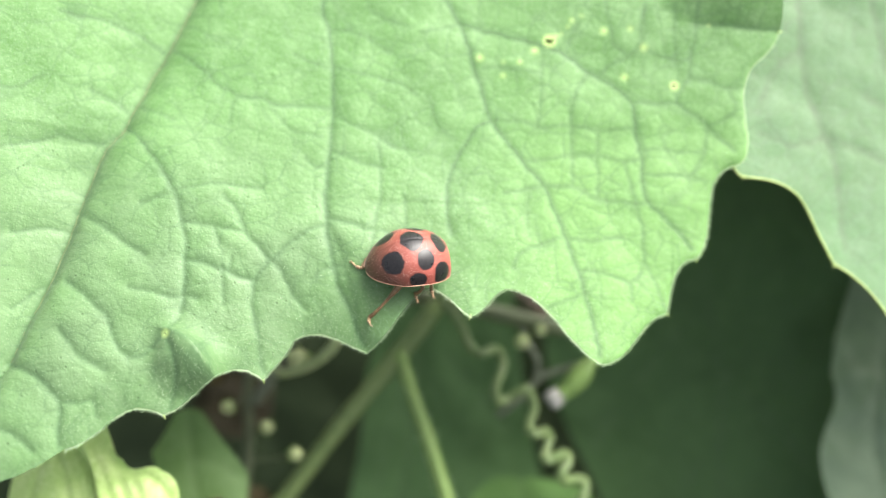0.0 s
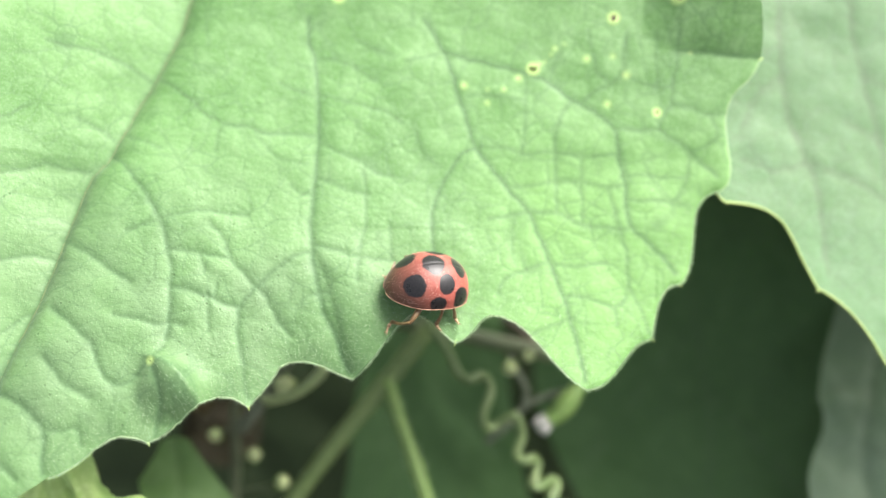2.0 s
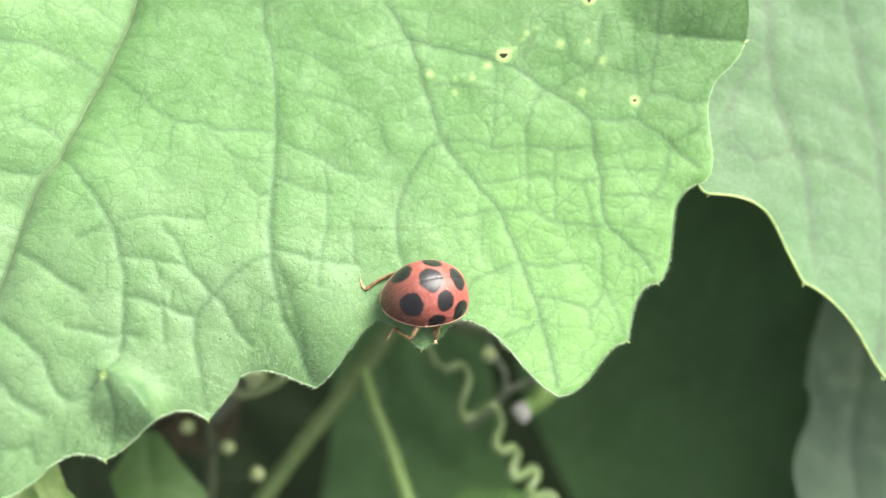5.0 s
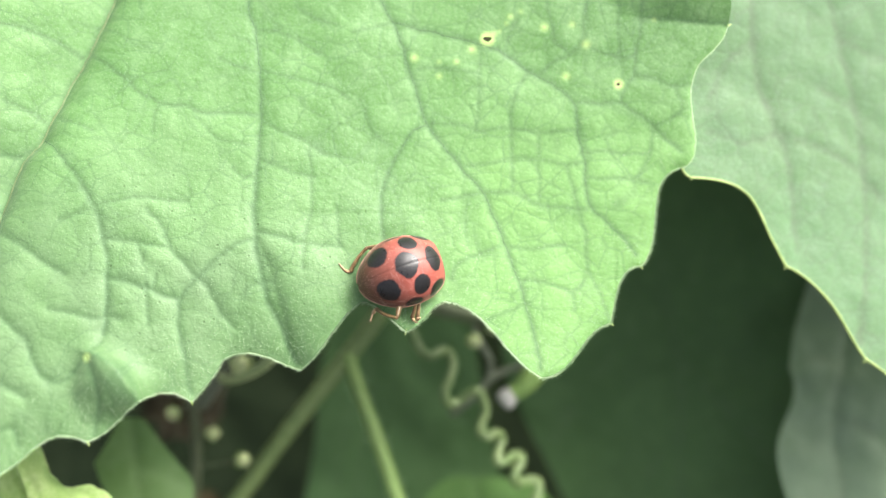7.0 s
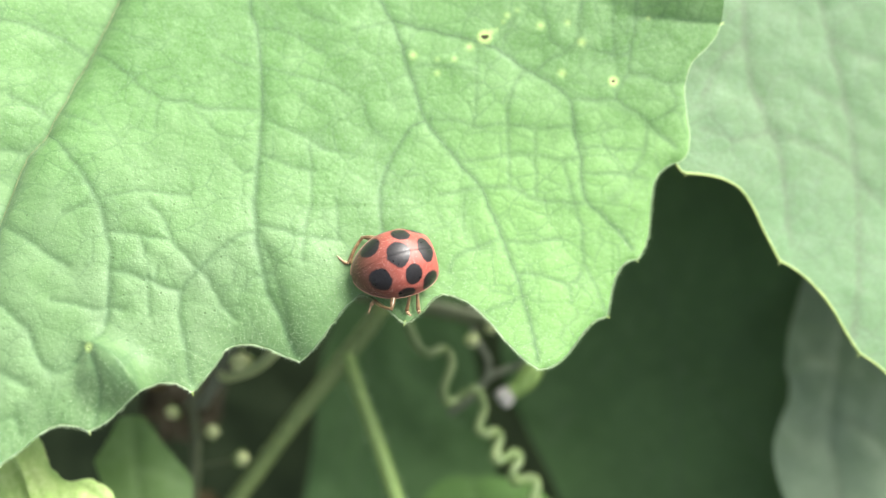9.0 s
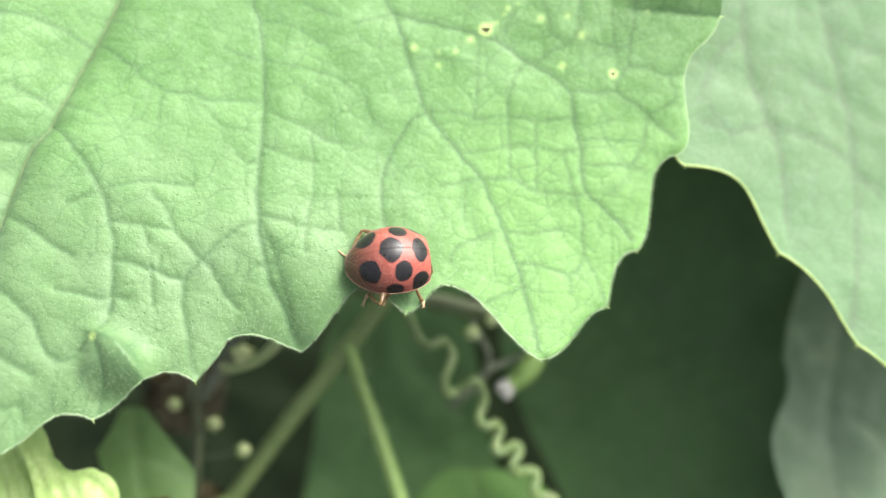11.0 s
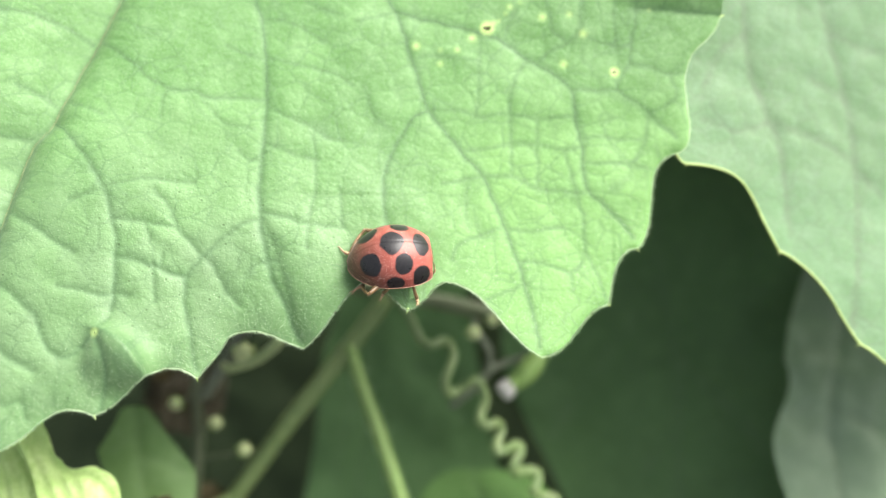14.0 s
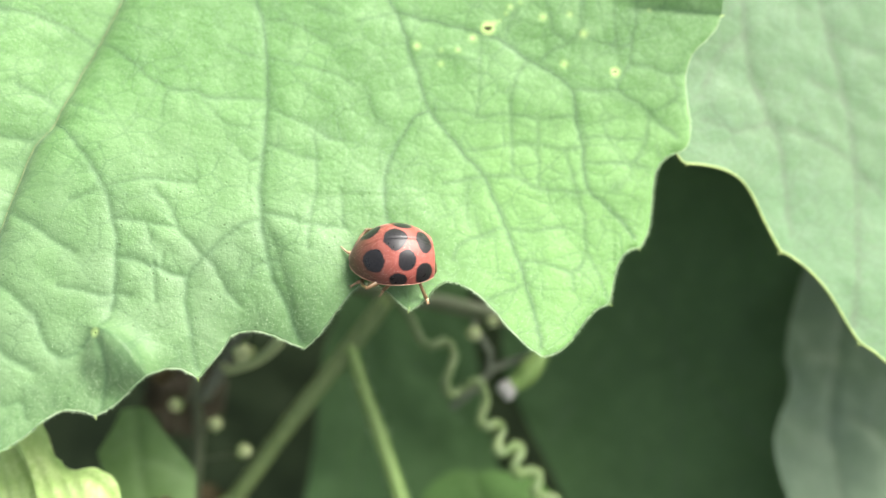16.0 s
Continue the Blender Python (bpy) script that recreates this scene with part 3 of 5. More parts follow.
# their side branches
SIDE_VEINS = [
    (1.2, (12.8, 14.6), (14.5, 14.5), (16.1, 14.6), (17.5, 13.9), (18.8, 12.9), (20.1, 11.7), (21.0, 10.9)),
    (1.5, (-27.0, 11.2), (-25.6, 10.1), (-24.4, 8.7), (-23.5, 7.4), (-22.8, 6.3), (-22.3, 5.2), (-21.9, 3.5), (-21.5, 2.2), (-21.4, 0.7), (-21.3, -1.2), (-21.4, -3.3)),
    (1.1, (-24.2, 18.2), (-22.6, 17.0), (-21.2, 15.9), (-20.3, 15.1), (-19.2, 14.4), (-18.3, 13.9), (-16.4, 13.8), (-15.5, 13.5), (-14.0, 13.4), (-12.3, 13.3), (-11.1, 13.2)),
    (1.2, (-32.0, 19.6), (-30.7, 19.4), (-29.0, 19.4), (-27.7, 19.1), (-26.3, 18.6), (-25.2, 18.1), (-24.6, 17.6)),
    (0.9, (-29.6, 13.9), (-28.5, 13.5), (-27.5, 13.0), (-27.0, 12.6)),
    (1.1, (-31.7, 10.2), (-30.6, 10.0), (-29.5, 9.9), (-28.6, 9.9)),
]
# their side branches
SIDE_VEINS_TOO = [
    (1.1, (-30.1, 4.2), (-28.4, 3.5), (-27.0, 2.6), (-25.7, 1.7), (-24.4, 1.0)),
    (1.3, (-21.4, 0.7), (-19.9, 0.4), (-18.3, -0.1), (-17.0, -0.5), (-16.2, -0.7)),
    (1.2, (-11.2, 3.7), (-11.9, 3.5), (-12.9, 2.9), (-14.1, 2.0), (-15.1, 1.0), (-15.7, 0.2), (-16.2, -0.7), (-16.3, -2.4), (-16.1, -4.0), (-15.6, -6.1), (-15.3, -7.5)),
]
# cross veins beside the first long vein
LEFT_VEINS = [
    (0.8, (-18.9, 5.9), (-18.0, 4.9), (-17.5, 3.8), (-17.2, 2.9), (-16.2, 1.9), (-15.5, 1.2), (-14.7, 0.5), (-14.0, -0.6), (-13.2, -1.9), (-12.5, -2.7)),
    (0.8, (-22.6, 5.9), (-21.8, 6.3), (-20.5, 6.5), (-19.7, 6.7), (-17.9, 6.6), (-16.2, 6.5)),
    (0.6, (-22.6, 5.8), (-23.9, 5.4), (-25.1, 5.1)),
    (0.7, (-21.6, 3.5), (-20.1, 3.5), (-18.7, 3.3), (-17.5, 3.1)),
    (0.8, (-25.3, -1.5), (-23.7, -1.8), (-22.3, -2.1), (-21.2, -2.1), (-20.3, -2.3)),
    (1.2, (-29.9, -1.2), (-28.3, -2.3), (-27.4, -3.1), (-26.7, -3.8), (-26.2, -5.0), (-25.4, -6.3), (-24.3, -6.7), (-23.2, -6.0)),
    (0.8, (-18.3, 13.9), (-18.7, 13.3), (-18.8, 11.8)),
    (0.6, (-23.5, 20.1), (-22.1, 19.5), (-20.7, 18.6), (-19.4, 18.3)),
]
# cross veins beside the first long vein
LEFT_VEINS_TOO = [
    (0.6, (-26.4, 13.1), (-24.5, 12.3), (-23.2, 11.8)),
    (0.5, (-16.2, 14.4), (-16.0, 13.4), (-14.8, 12.0), (-13.5, 11.2), (-11.8, 10.9)),
    (0.5, (-18.7, 0.2), (-18.5, -1.2), (-18.3, -2.6)),
    (0.5, (-18.1, 1.0), (-18.2, -0.1)),
    (0.5, (-19.4, 3.3), (-19.0, 2.0)),
    (0.6, (-24.2, 8.3), (-23.2, 9.0)),
    (1.2, (-23.2, -6.0), (-22.4, -5.0), (-21.5, -3.9)),
    (1.0, (-22.0, -4.6), (-20.6, -5.2), (-19.3, -6.4), (-18.7, -8.0)),
    (1.0, (-22.2, -5.2), (-21.4, -7.7), (-21.8, -10.2)),
]
# cross veins in the middle panel
MIDDLE_VEINS = [
    (0.9, (-11.5, 19.8), (-10.3, 19.9), (-9.2, 19.5), (-7.9, 18.8), (-6.7, 18.1)),
    (0.9, (-11.2, 16.7), (-10.0, 16.5), (-8.5, 16.1), (-7.1, 15.8), (-5.8, 15.5), (-4.4, 14.7)),
    (0.8, (-11.0, 12.7), (-9.2, 11.9), (-7.7, 11.3), (-6.4, 10.5), (-5.1, 10.2)),
    (0.7, (-11.1, 10.0), (-9.8, 9.4), (-8.5, 8.9), (-6.9, 8.6)),
    (0.9, (-11.2, 4.4), (-9.8, 4.0), (-8.5, 3.7), (-7.5, 3.5), (-6.4, 3.3), (-4.9, 3.3)),
    (0.6, (-7.3, 11.2), (-7.1, 8.2), (-7.1, 6.0), (-7.5, 3.5), (-7.6, 1.6)),
    (0.5, (-5.2, 6.5), (-5.0, 3.3)),
    (0.6, (-8.4, 21.7), (-6.8, 20.7), (-5.4, 20.2)),
    (0.7, (-4.2, 19.7), (-2.6, 20.2), (-1.0, 20.6)),
    (0.7, (-14.2, 17.4), (-12.9, 16.9), (-11.3, 16.6)),
]
# cross veins in the middle panel
MIDDLE_VEINS_TOO = [
    (0.6, (-13.2, 19.4), (-11.8, 18.8)),
    (0.6, (-13.0, 9.1), (-12.1, 8.6), (-11.1, 8.4)),
    (0.6, (-10.2, 0.6), (-11.2, 0.3), (-12.1, -0.4)),
    (0.5, (-3.6, 14.6), (-2.7, 12.4), (-1.4, 11.1)),
]
# cross veins in the sunlit lobe
RIGHT_VEINS = [
    (0.9, (9.2, 16.9), (8.4, 15.5), (7.9, 14.1), (7.9, 12.5), (8.1, 10.0), (8.1, 7.6)),
    (0.8, (1.6, 12.8), (3.4, 12.8), (5.2, 12.4), (7.4, 12.6), (10.1, 12.3), (13.0, 12.5)),
    (0.6, (10.1, 12.3), (10.1, 10.0), (10.1, 6.9)),
    (0.7, (4.1, 9.5), (6.5, 10.0), (8.1, 10.3), (10.1, 10.2), (12.3, 9.9), (13.6, 10.0)),
    (1.0, (2.6, 6.9), (4.1, 7.2), (5.7, 7.6), (8.1, 7.6), (10.1, 6.8), (12.3, 6.5), (13.7, 6.5)),
    (0.9, (12.3, 9.8), (12.7, 7.8), (13.2, 6.0), (13.6, 4.2), (13.7, 2.2), (14.4, 0.7), (15.0, -0.6), (15.3, -1.8)),
    (0.9, (7.4, 3.6), (9.1, 3.3), (10.5, 3.5), (11.9, 3.7)),
]
# cross veins in the sunlit lobe
RIGHT_VEINS_TOO = [
    (0.9, (7.4, 3.6), (6.1, 3.2), (4.7, 2.7), (3.6, 1.8), (3.4, 1.0)),
    (1.0, (8.4, 1.0), (9.7, 0.9), (10.8, 0.6), (12.4, -0.0), (12.6, -1.2)),
    (0.6, (12.4, -0.0), (13.3, 0.7), (13.7, 2.1)),
    (0.7, (9.0, -1.0), (7.3, -1.5), (6.0, -2.0)),
    (0.5, (4.6, 7.2), (4.4, 5.6), (4.7, 3.6)),
]
# cross veins by the bitten corner
TOP_VEINS = [
    (1.0, (13.7, 8.9), (15.0, 8.8), (16.7, 8.7), (18.3, 8.4)),
    (0.8, (18.8, 12.9), (18.6, 10.7), (17.9, 9.4), (17.3, 8.6)),
    (0.6, (13.3, 10.7), (15.0, 10.9), (16.8, 10.7), (18.6, 10.8)),
    (0.9, (10.1, 16.7), (11.2, 17.6), (12.3, 18.2), (13.1, 19.3), (13.4, 20.7), (13.6, 22.5)),
    (0.7, (13.1, 19.0), (14.5, 18.5), (16.3, 18.1), (17.5, 18.2)),
    (1.0, (17.8, 22.5), (17.7, 20.3), (17.5, 18.5), (17.4, 16.7)),
    (0.9, (17.4, 16.7), (19.0, 16.4), (20.5, 15.9), (21.7, 16.1)),
    (0.8, (17.4, 16.7), (16.8, 15.9), (16.3, 14.5)),
    (0.6, (16.0, 22.5), (16.1, 19.4), (16.2, 18.1)),
    (0.7, (20.5, 15.9), (21.0, 14.3), (20.0, 13.3), (18.9, 12.9)),
]
# cross veins by the bitten corner
TOP_VEINS_TOO = [
    (0.6, (10.5, 22.5), (11.2, 19.6), (12.3, 18.2)),
    (0.7, (7.6, 18.1), (7.6, 19.4), (8.4, 20.9)),
    (0.5, (5.5, 18.7), (5.5, 16.6), (5.6, 14.8), (5.3, 12.4)),
    (0.5, (0.8, 17.0), (2.5, 17.1), (5.5, 16.7)),
]
TOP_VEINS.append((1.3, (17.7, 20.7), (18.4, 21.1), (21.6, 20.7), (24.2, 20.5)))
LOW_VEINS = [
    (1.6, (-33.5, -7.2), (-31.3, -8.2), (-30.2, -9.1), (-29.4, -10.1), (-29.2, -11.5), (-29.2, -13.0)),
    (0.9, (-30.0, -4.8), (-28.7, -6.3), (-27.9, -6.9), (-26.5, -7.7)),
    (0.9, (-29.3, -10.0), (-28.0, -10.1), (-27.2, -9.9), (-26.7, -10.9)),
    (0.9, (-33.2, -11.9), (-31.9, -12.5), (-30.9, -13.4)),
    (0.8, (-35.3, 8.7), (-33.2, 9.4), (-31.7, 10.0)),
    (0.7, (-35.6, 13.1), (-34.2, 13.5), (-32.7, 14.6)),
    (0.7, (-34.2, 2.4), (-32.0, 2.9), (-29.9, 2.6)),
    (0.8, (-30.8, -1.2), (-32.4, -2.0), (-33.7, -3.2)),
]
VEINS = LOW_VEINS + LONG_VEINS + LONG_VEINS_TOO + SIDE_VEINS + SIDE_VEINS_TOO + LEFT_VEINS + LEFT_VEINS_TOO + MIDDLE_VEINS + MIDDLE_VEINS_TOO + RIGHT_VEINS + RIGHT_VEINS_TOO + TOP_VEINS + TOP_VEINS_TOO
HOLES = [(6.05, 19.38, 0.34, 0.18), (16.14, 16.02, 0.17, 0.14), (-22.26, -4.96, 0.08, 0.06), (-9.84, 25.15, 0.40, 0.22), (12.55, 23.72, 0.22, 0.30), (17.52, 25.05, 0.40, 0.30)]
SPECKS = [(7.0, 20.0), (7.8, 21.1), (10.4, 20.3), (8.6, 21.5), (12.5, 20.5), (4.9, 18.6), (2.4, 17.6), (3.7, 17.6), (0.5, 17.9), (18.8, 20.9), (2.4, 16.5), (12.1, 16.6), (7.5, 20.6), (6.6, 19.8), (13.6, 19.0)]
WARTS = [(-16.4, 10.5), (-19.3, 8.6), (-4.9, 12.8), (-5.8, 8.2), (-5.2, 6.5), (-23.0, 1.2), (-10.9, 9.3), (-25.2, 0.5), (-28.1, 6.6), (-15.7, 15.9), (-17.9, -4.3), (-17.9, -3.0), (5.0, 14.3), (2.8, 10.9)]
main_form = Leaf(MARGIN, VEINS, main_relief, puff=0.12, reach=2.0, groove=0.015, wave=0.3, seed=2, edge_drop=0.8, step=0.15, warts=WARTS, bloom=1.0)
main_leaf = main_form.build("gourd_leaf", pose(-0.0026, -0.0015, 0.2997, 14.7, 5.7, 1.5), LEAF, VEIN,
                            "broad toothed light green downy leaf with small bitten holes", "leaf",
                            0.17, 2.0, (-36, -18, 26, 27), 0.11, HOLES, SPECKS, VEIN_PALE)
main_form.tips(main_leaf, (1, 4, 5, 8, 12, 13))
main_form.hairs(main_leaf, 3, 14, 56, 0.27)
# pale tube painted for the light shining through the thin curled edge
edge = main_form.rim[main_form.starts[1]:main_form.starts[5]]
v, f = tube_mesh(np.column_stack([edge, main_form.height(*edge.T)[0] - 0.05]) / 1000, 0.00006, 6)
mesh_part("rim", v, f, RIM_LIT, main_leaf, "pale yellow-green rim")

MARGIN2 = [
    (-9.6, 1.4, -9.4, 0.7, -9.1, 0.0),
    (-8.3, 0.0, -2.1, 0.0, -3.2, -2.5),
    (-0.4, -6.9, 3.0, -8.1, 4.4, -11.6),
    (6.2, -14.4, 9.1, -15.8, 10.4, -19.3),
    (13.5, -20.6, 28.9, -27.9, 38.5, -4.3),
    (39.1, 6.8, 48.8, 21.8, 36.0, 53.8),
    (13.9, 41.6, -1.6, 42.3, -10.9, 26.9),
    (-11.3, 13.5, -12.3, 10.0, -13.8, 3.7)]
VEINS2 = [
    (2.0, (-3.3, 26.4), (-3.3, 16.6), (-3.0, 11.3), (-2.1, 7.0), (-0.6, 3.8), (0.3, 0.5), (0.8, -5.6)),
    (1.5, (-0.6, 3.8), (1.2, 3.4), (3.8, 2.5), (6.4, 1.0), (9.5, -2.1)),
    (2.0, (3.1, 27.1), (3.3, 17.6), (4.7, 11.8), (6.6, 5.1), (7.1, -1.2), (6.6, -8.3), (5.8, -13.0)),
    (1.2, (-3.0, 11.3), (-5.4, 9.2), (-7.2, 5.3)),
    (1.2, (4.7, 11.8), (7.9, 10.6), (12.3, 10.4)),
    (1.2, (2.9, 7.8), (5.5, 6.5), (6.3, 5.6)),
    (1.2, (-0.6, 3.8), (-4.0, 3.1), (-7.0, 3.9)),
]
side_form = Leaf(MARGIN2, VEINS2, lambda x, y: 0.002 * x * x + 0.0035 * (y - 2) ** 2, puff=0.2, reach=2.4, groove=0.03, wave=0.3, seed=9)
side_leaf = side_form.build("gourd_leaf", pose(0.0278, 0.0091, 0.2966, 20.3, 11.8, 4.3), LEAF_PALE, VEIN,
                            "greyish green leaf with a pale toothed rim beside a gap", "leaf", 0.45, 2.0, (-15, -21, 16, 24), 0.25)
side_form.tips(side_leaf, (1, 2, 3), 0.4)
v, f = tube_mesh(np.column_stack([side_form.rim[:side_form.starts[5]], side_form.height(*side_form.rim[:side_form.starts[5]].T)[0] - 0.04]) / 1000, 0.0001, 8)
mesh_part("rim", v, f, RIM_LIME, side_leaf, "pale yellow-green rim")


def plain(x, y):
    return 0.004 * x * x + 0.003 * y * y


M_GREY = [(-2.5, 16.6, -3.1, 12.8, -4.6, 9.3), (-5.2, 5.4, -3.4, 1.9, -7.6, -0.0), (-6.9, -3.5, -6.3, -6.9, -4.3, -10.0), (-5.4, -13.7, -0.4, -28.1, 22.4, -22.5), (23.9, -8.8, 33.7, 1.4, 25.3, 27.2), (8.5, 20.3, 4.9, 20.6, -0.6, 20.8)]
V_GREY = [
    (2.0, (5.9, 17.9), (1.8, 9.9), (-0.4, 2.2), (-0.3, -4.3), (0.2, -13.8)),
    (1.2, (0.6, 5.5), (-2.5, 6.6), (-4.8, 5.4)),
    (1.2, (-0.4, 1.1), (3.4, -1.1), (6.5, -5.4)),
]
Leaf(M_GREY, V_GREY, plain, puff=0.5, wave=0.7, seed=15).build("gourd_leaf", pose(0.0383, -0.0059, 0.2743, 16.5, 5.4, 1.6), LEAF_GREY, VEIN,
    "dull grey-green older leaf lower down in the shade", "leaf", 0.6, 2.0, (-9, -20, 16, 20), 0.25)
M_DARKR = [(-14.9, 7.6, -18.1, -2.9, -8.8, -10.1), (-8.1, -19.9, -7.1, -34.9, 15.3, -30.8), (16.3, -18.4, 21.4, -8.9, 19.7, 2.4), (16.9, 12.4, 18.1, 21.2, 8.4, 31.5), (-0.5, 25.8, -10.3, 27.7, -18.7, 16.6)]
V_DARKR = [
    (2.0, (-0.5, 25.2), (1.6, 9.2), (3.0, -3.0), (2.3, -21.8)),
    (1.3, (1.6, 8.0), (-4.2, 1.7), (-10.1, -7.3)),
    (1.3, (2.3, 1.9), (8.9, -5.2), (14.3, -12.3)),
    (1.3, (3.1, -6.7), (-2.1, -13.2), (-5.1, -19.7)),
]
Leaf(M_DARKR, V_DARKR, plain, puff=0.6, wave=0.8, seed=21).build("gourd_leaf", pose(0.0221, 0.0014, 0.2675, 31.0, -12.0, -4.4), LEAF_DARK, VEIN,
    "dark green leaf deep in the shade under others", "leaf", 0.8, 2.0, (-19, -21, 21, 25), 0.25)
M_DARKL = [(-5.5, 3.8, -4.3, -3.8, -11.3, -14.6), (-3.2, -20.5, 4.0, -23.0, 12.0, -20.5), (15.5, -9.4, 12.5, 0.9, 11.5, 9.8), (10.0, 20.2, 7.6, 25.2, -1.5, 22.2), (-1.8, 15.4, -3.6, 11.8, -4.8, 7.8)]
V_DARKL = [
    (2.0, (-0.5, 21.5), (0.6, 9.3), (-0.6, -3.1), (-3.1, -18.0)),
    (1.3, (0.4, 11.7), (5.5, 6.4), (10.5, 0.5)),
    (1.3, (0.3, 6.8), (-1.8, 1.9), (-3.7, -6.1)),
]
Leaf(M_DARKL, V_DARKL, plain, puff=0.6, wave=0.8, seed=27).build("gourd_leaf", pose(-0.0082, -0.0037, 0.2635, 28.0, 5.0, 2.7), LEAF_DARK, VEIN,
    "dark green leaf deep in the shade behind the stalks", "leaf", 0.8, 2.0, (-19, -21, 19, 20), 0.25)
M_SMALL = [(-2.2, 3.8, -2.6, 2.5, -3.3, 1.3), (-4.1, 0.1, -3.7, -1.5, -2.7, -2.8), (-1.8, -4.0, -0.3, -5.4, -0.1, -7.5), (0.9, -9.2, 2.2, -9.7, 3.9, -9.4), (4.5, -8.0, 4.8, -6.1, 4.9, -4.2), (4.8, -2.3, 4.8, -1.1, 3.6, -0.4), (3.0, 0.5, 2.0, 1.5, 1.2, 2.8), (0.2, 3.9, -0.5, 4.2, -1.5, 4.2)]
V_SMALL = [
    (1.5, (-1.0, 3.8), (-0.5, 0.5), (0.3, -3.5), (1.3, -8.9)),
    (1.0, (-0.6, 1.5), (-2.0, 0.5), (-3.5, -0.2)),
    (1.0, (-0.2, -0.5), (2.1, -1.0), (4.3, -2.0)),
]
Leaf(M_SMALL, V_SMALL, lambda x, y: -0.02 * x * x, puff=0.4, wave=0.3, seed=33).build("young_leaf", pose(-0.0274, -0.0102, 0.2783, 13.8, 5.4, 1.3), LEAF_SMALL, VEIN,
    "small mid-green young leaf below the rim", "leaf", 0.5, 2.0, (-6, -12, 8, 7), 0.2)
M_LOW = [(-7.0, 0.3, -6.2, 2.2, -3.8, 3.9), (-1.7, 3.0, 1.2, 3.5, 5.0, 3.1), (6.4, -0.0, 8.7, -4.1, 5.4, -11.1), (-0.1, -9.5, -5.2, -11.5, -12.4, -3.9)]
V_LOW = [
    (1.5, (-1.7, 2.8), (-0.6, -1.6), (-0.1, -9.0)),
]
Leaf(M_LOW, V_LOW, lambda x, y: -0.03 * y * y, puff=0.4, wave=0.3, seed=39).build("young_leaf", pose(0.0048, -0.0131, 0.2693, 11.0, 0, 0), LEAF_MID, VEIN,
    "rounded green leaf under the tendril", "leaf", 0.5, 2.0, (-8, -12, 8, 5), 0.2)


# ---- stalks, tendril, buds ----
def stalk(name, pts, r0, r1, material, label, category="stalk", sides=12, hairs=0):
    path = curve_through(pts, 0.0006)
    ob = tagged(new(name), label, category)
    ob.matrix_world = pose(*path[len(path) // 2])
    path = path - path[len(path) // 2]
    rng = np.random.RandomState(3)
    r = np.linspace(r0, r1, len(path)) * (1 + 0.05 * rng.uniform(-1, 1, len(path)))
    v, f = tube_mesh(path, r, sides)
    mesh_part("stem", v, f, material, ob)
    if hairs:
        vv, ff = [], []
        for _ in range(hairs):
            k = rng.randint(len(path))
            d = rng.normal(0, 1, 3)
            d /= np.linalg.norm(d)
            o = path[k] + d * r[k] * 0.8
            i = len(vv)
            w = 0.00002
            vv += [o + (w, 0, 0), o + (-w, w, 0), o + (-w, -w, 0), o + d * rng.uniform(0.0005, 0.0011)]
            ff += [(i, i + 1, i + 3), (i + 1, i + 2, i + 3), (i + 2, i, i + 3)]
        tagged(mesh_part("down", vv, ff, HAIR, ob, "fine white hairs"), kind="stuff")
    return ob


stalk("leaf_stalk", [(-0.055, -0.050, 0.0), (-0.040, -0.034, 0.16), (-0.0262, -0.0185, 0.2650), (-0.0205, -0.0126, 0.2695), (-0.0146, -0.0060, 0.2743), (-0.0093, -0.0003, 0.2778), (-0.0061, 0.0035, 0.2796), (-0.0024, 0.0090, 0.2813), (0.004, 0.022, 0.290), (0.006, 0.034, 0.306)],
      0.00075, 0.00085, STALK_OLIVE, "long olive green leaf stalk in the shade", hairs=500)
stalk("leaf_stalk", [(-0.0090, 0.0001, 0.2784), (-0.0078, -0.0034, 0.2772), (-0.0060, -0.0079, 0.2755), (-0.0042, -0.0129, 0.2736), (-0.0021, -0.0187, 0.2713), (0.002, -0.030, 0.262)],
      0.0006, 0.0009, STALK_GREEN, "fresh green downy stalk branching downwards", hairs=900)
stalk("vine_stem", [(-0.012, 0.0075, 0.2775), (-0.0047, 0.0059, 0.2773), (0.0003, 0.0050, 0.2769), (0.0054, 0.0040, 0.2764), (0.0085, 0.0042, 0.2745), (0.010, 0.006, 0.2700)],
      0.0008, 0.0008, STALK_DULL, "dull olive vine stem crossing behind the leaf")
stalk("flower_stalk", [(-0.0237, 0.004, 0.2780), (-0.0237, -0.0010, 0.2766), (-0.0238, -0.0042, 0.2760), (-0.0237, -0.0079, 0.2734), (-0.0246, -0.0138, 0.2698), (-0.030, -0.030, 0.255)],
      0.0005, 0.0006, STALK_BROWN, "thin brownish flower stalk with pale buds")

stalk("side_stalk", [(-0.0230, -0.0044, 0.2759), (-0.0216, -0.0027, 0.2775), (-0.0201, -0.0010, 0.2792), (-0.0188, 0.0005, 0.2807), (-0.0179, 0.0026, 0.2825)],
      0.0006, 0.0008, STALK_GREY, "grey-pink side stalk under the leaf rim")


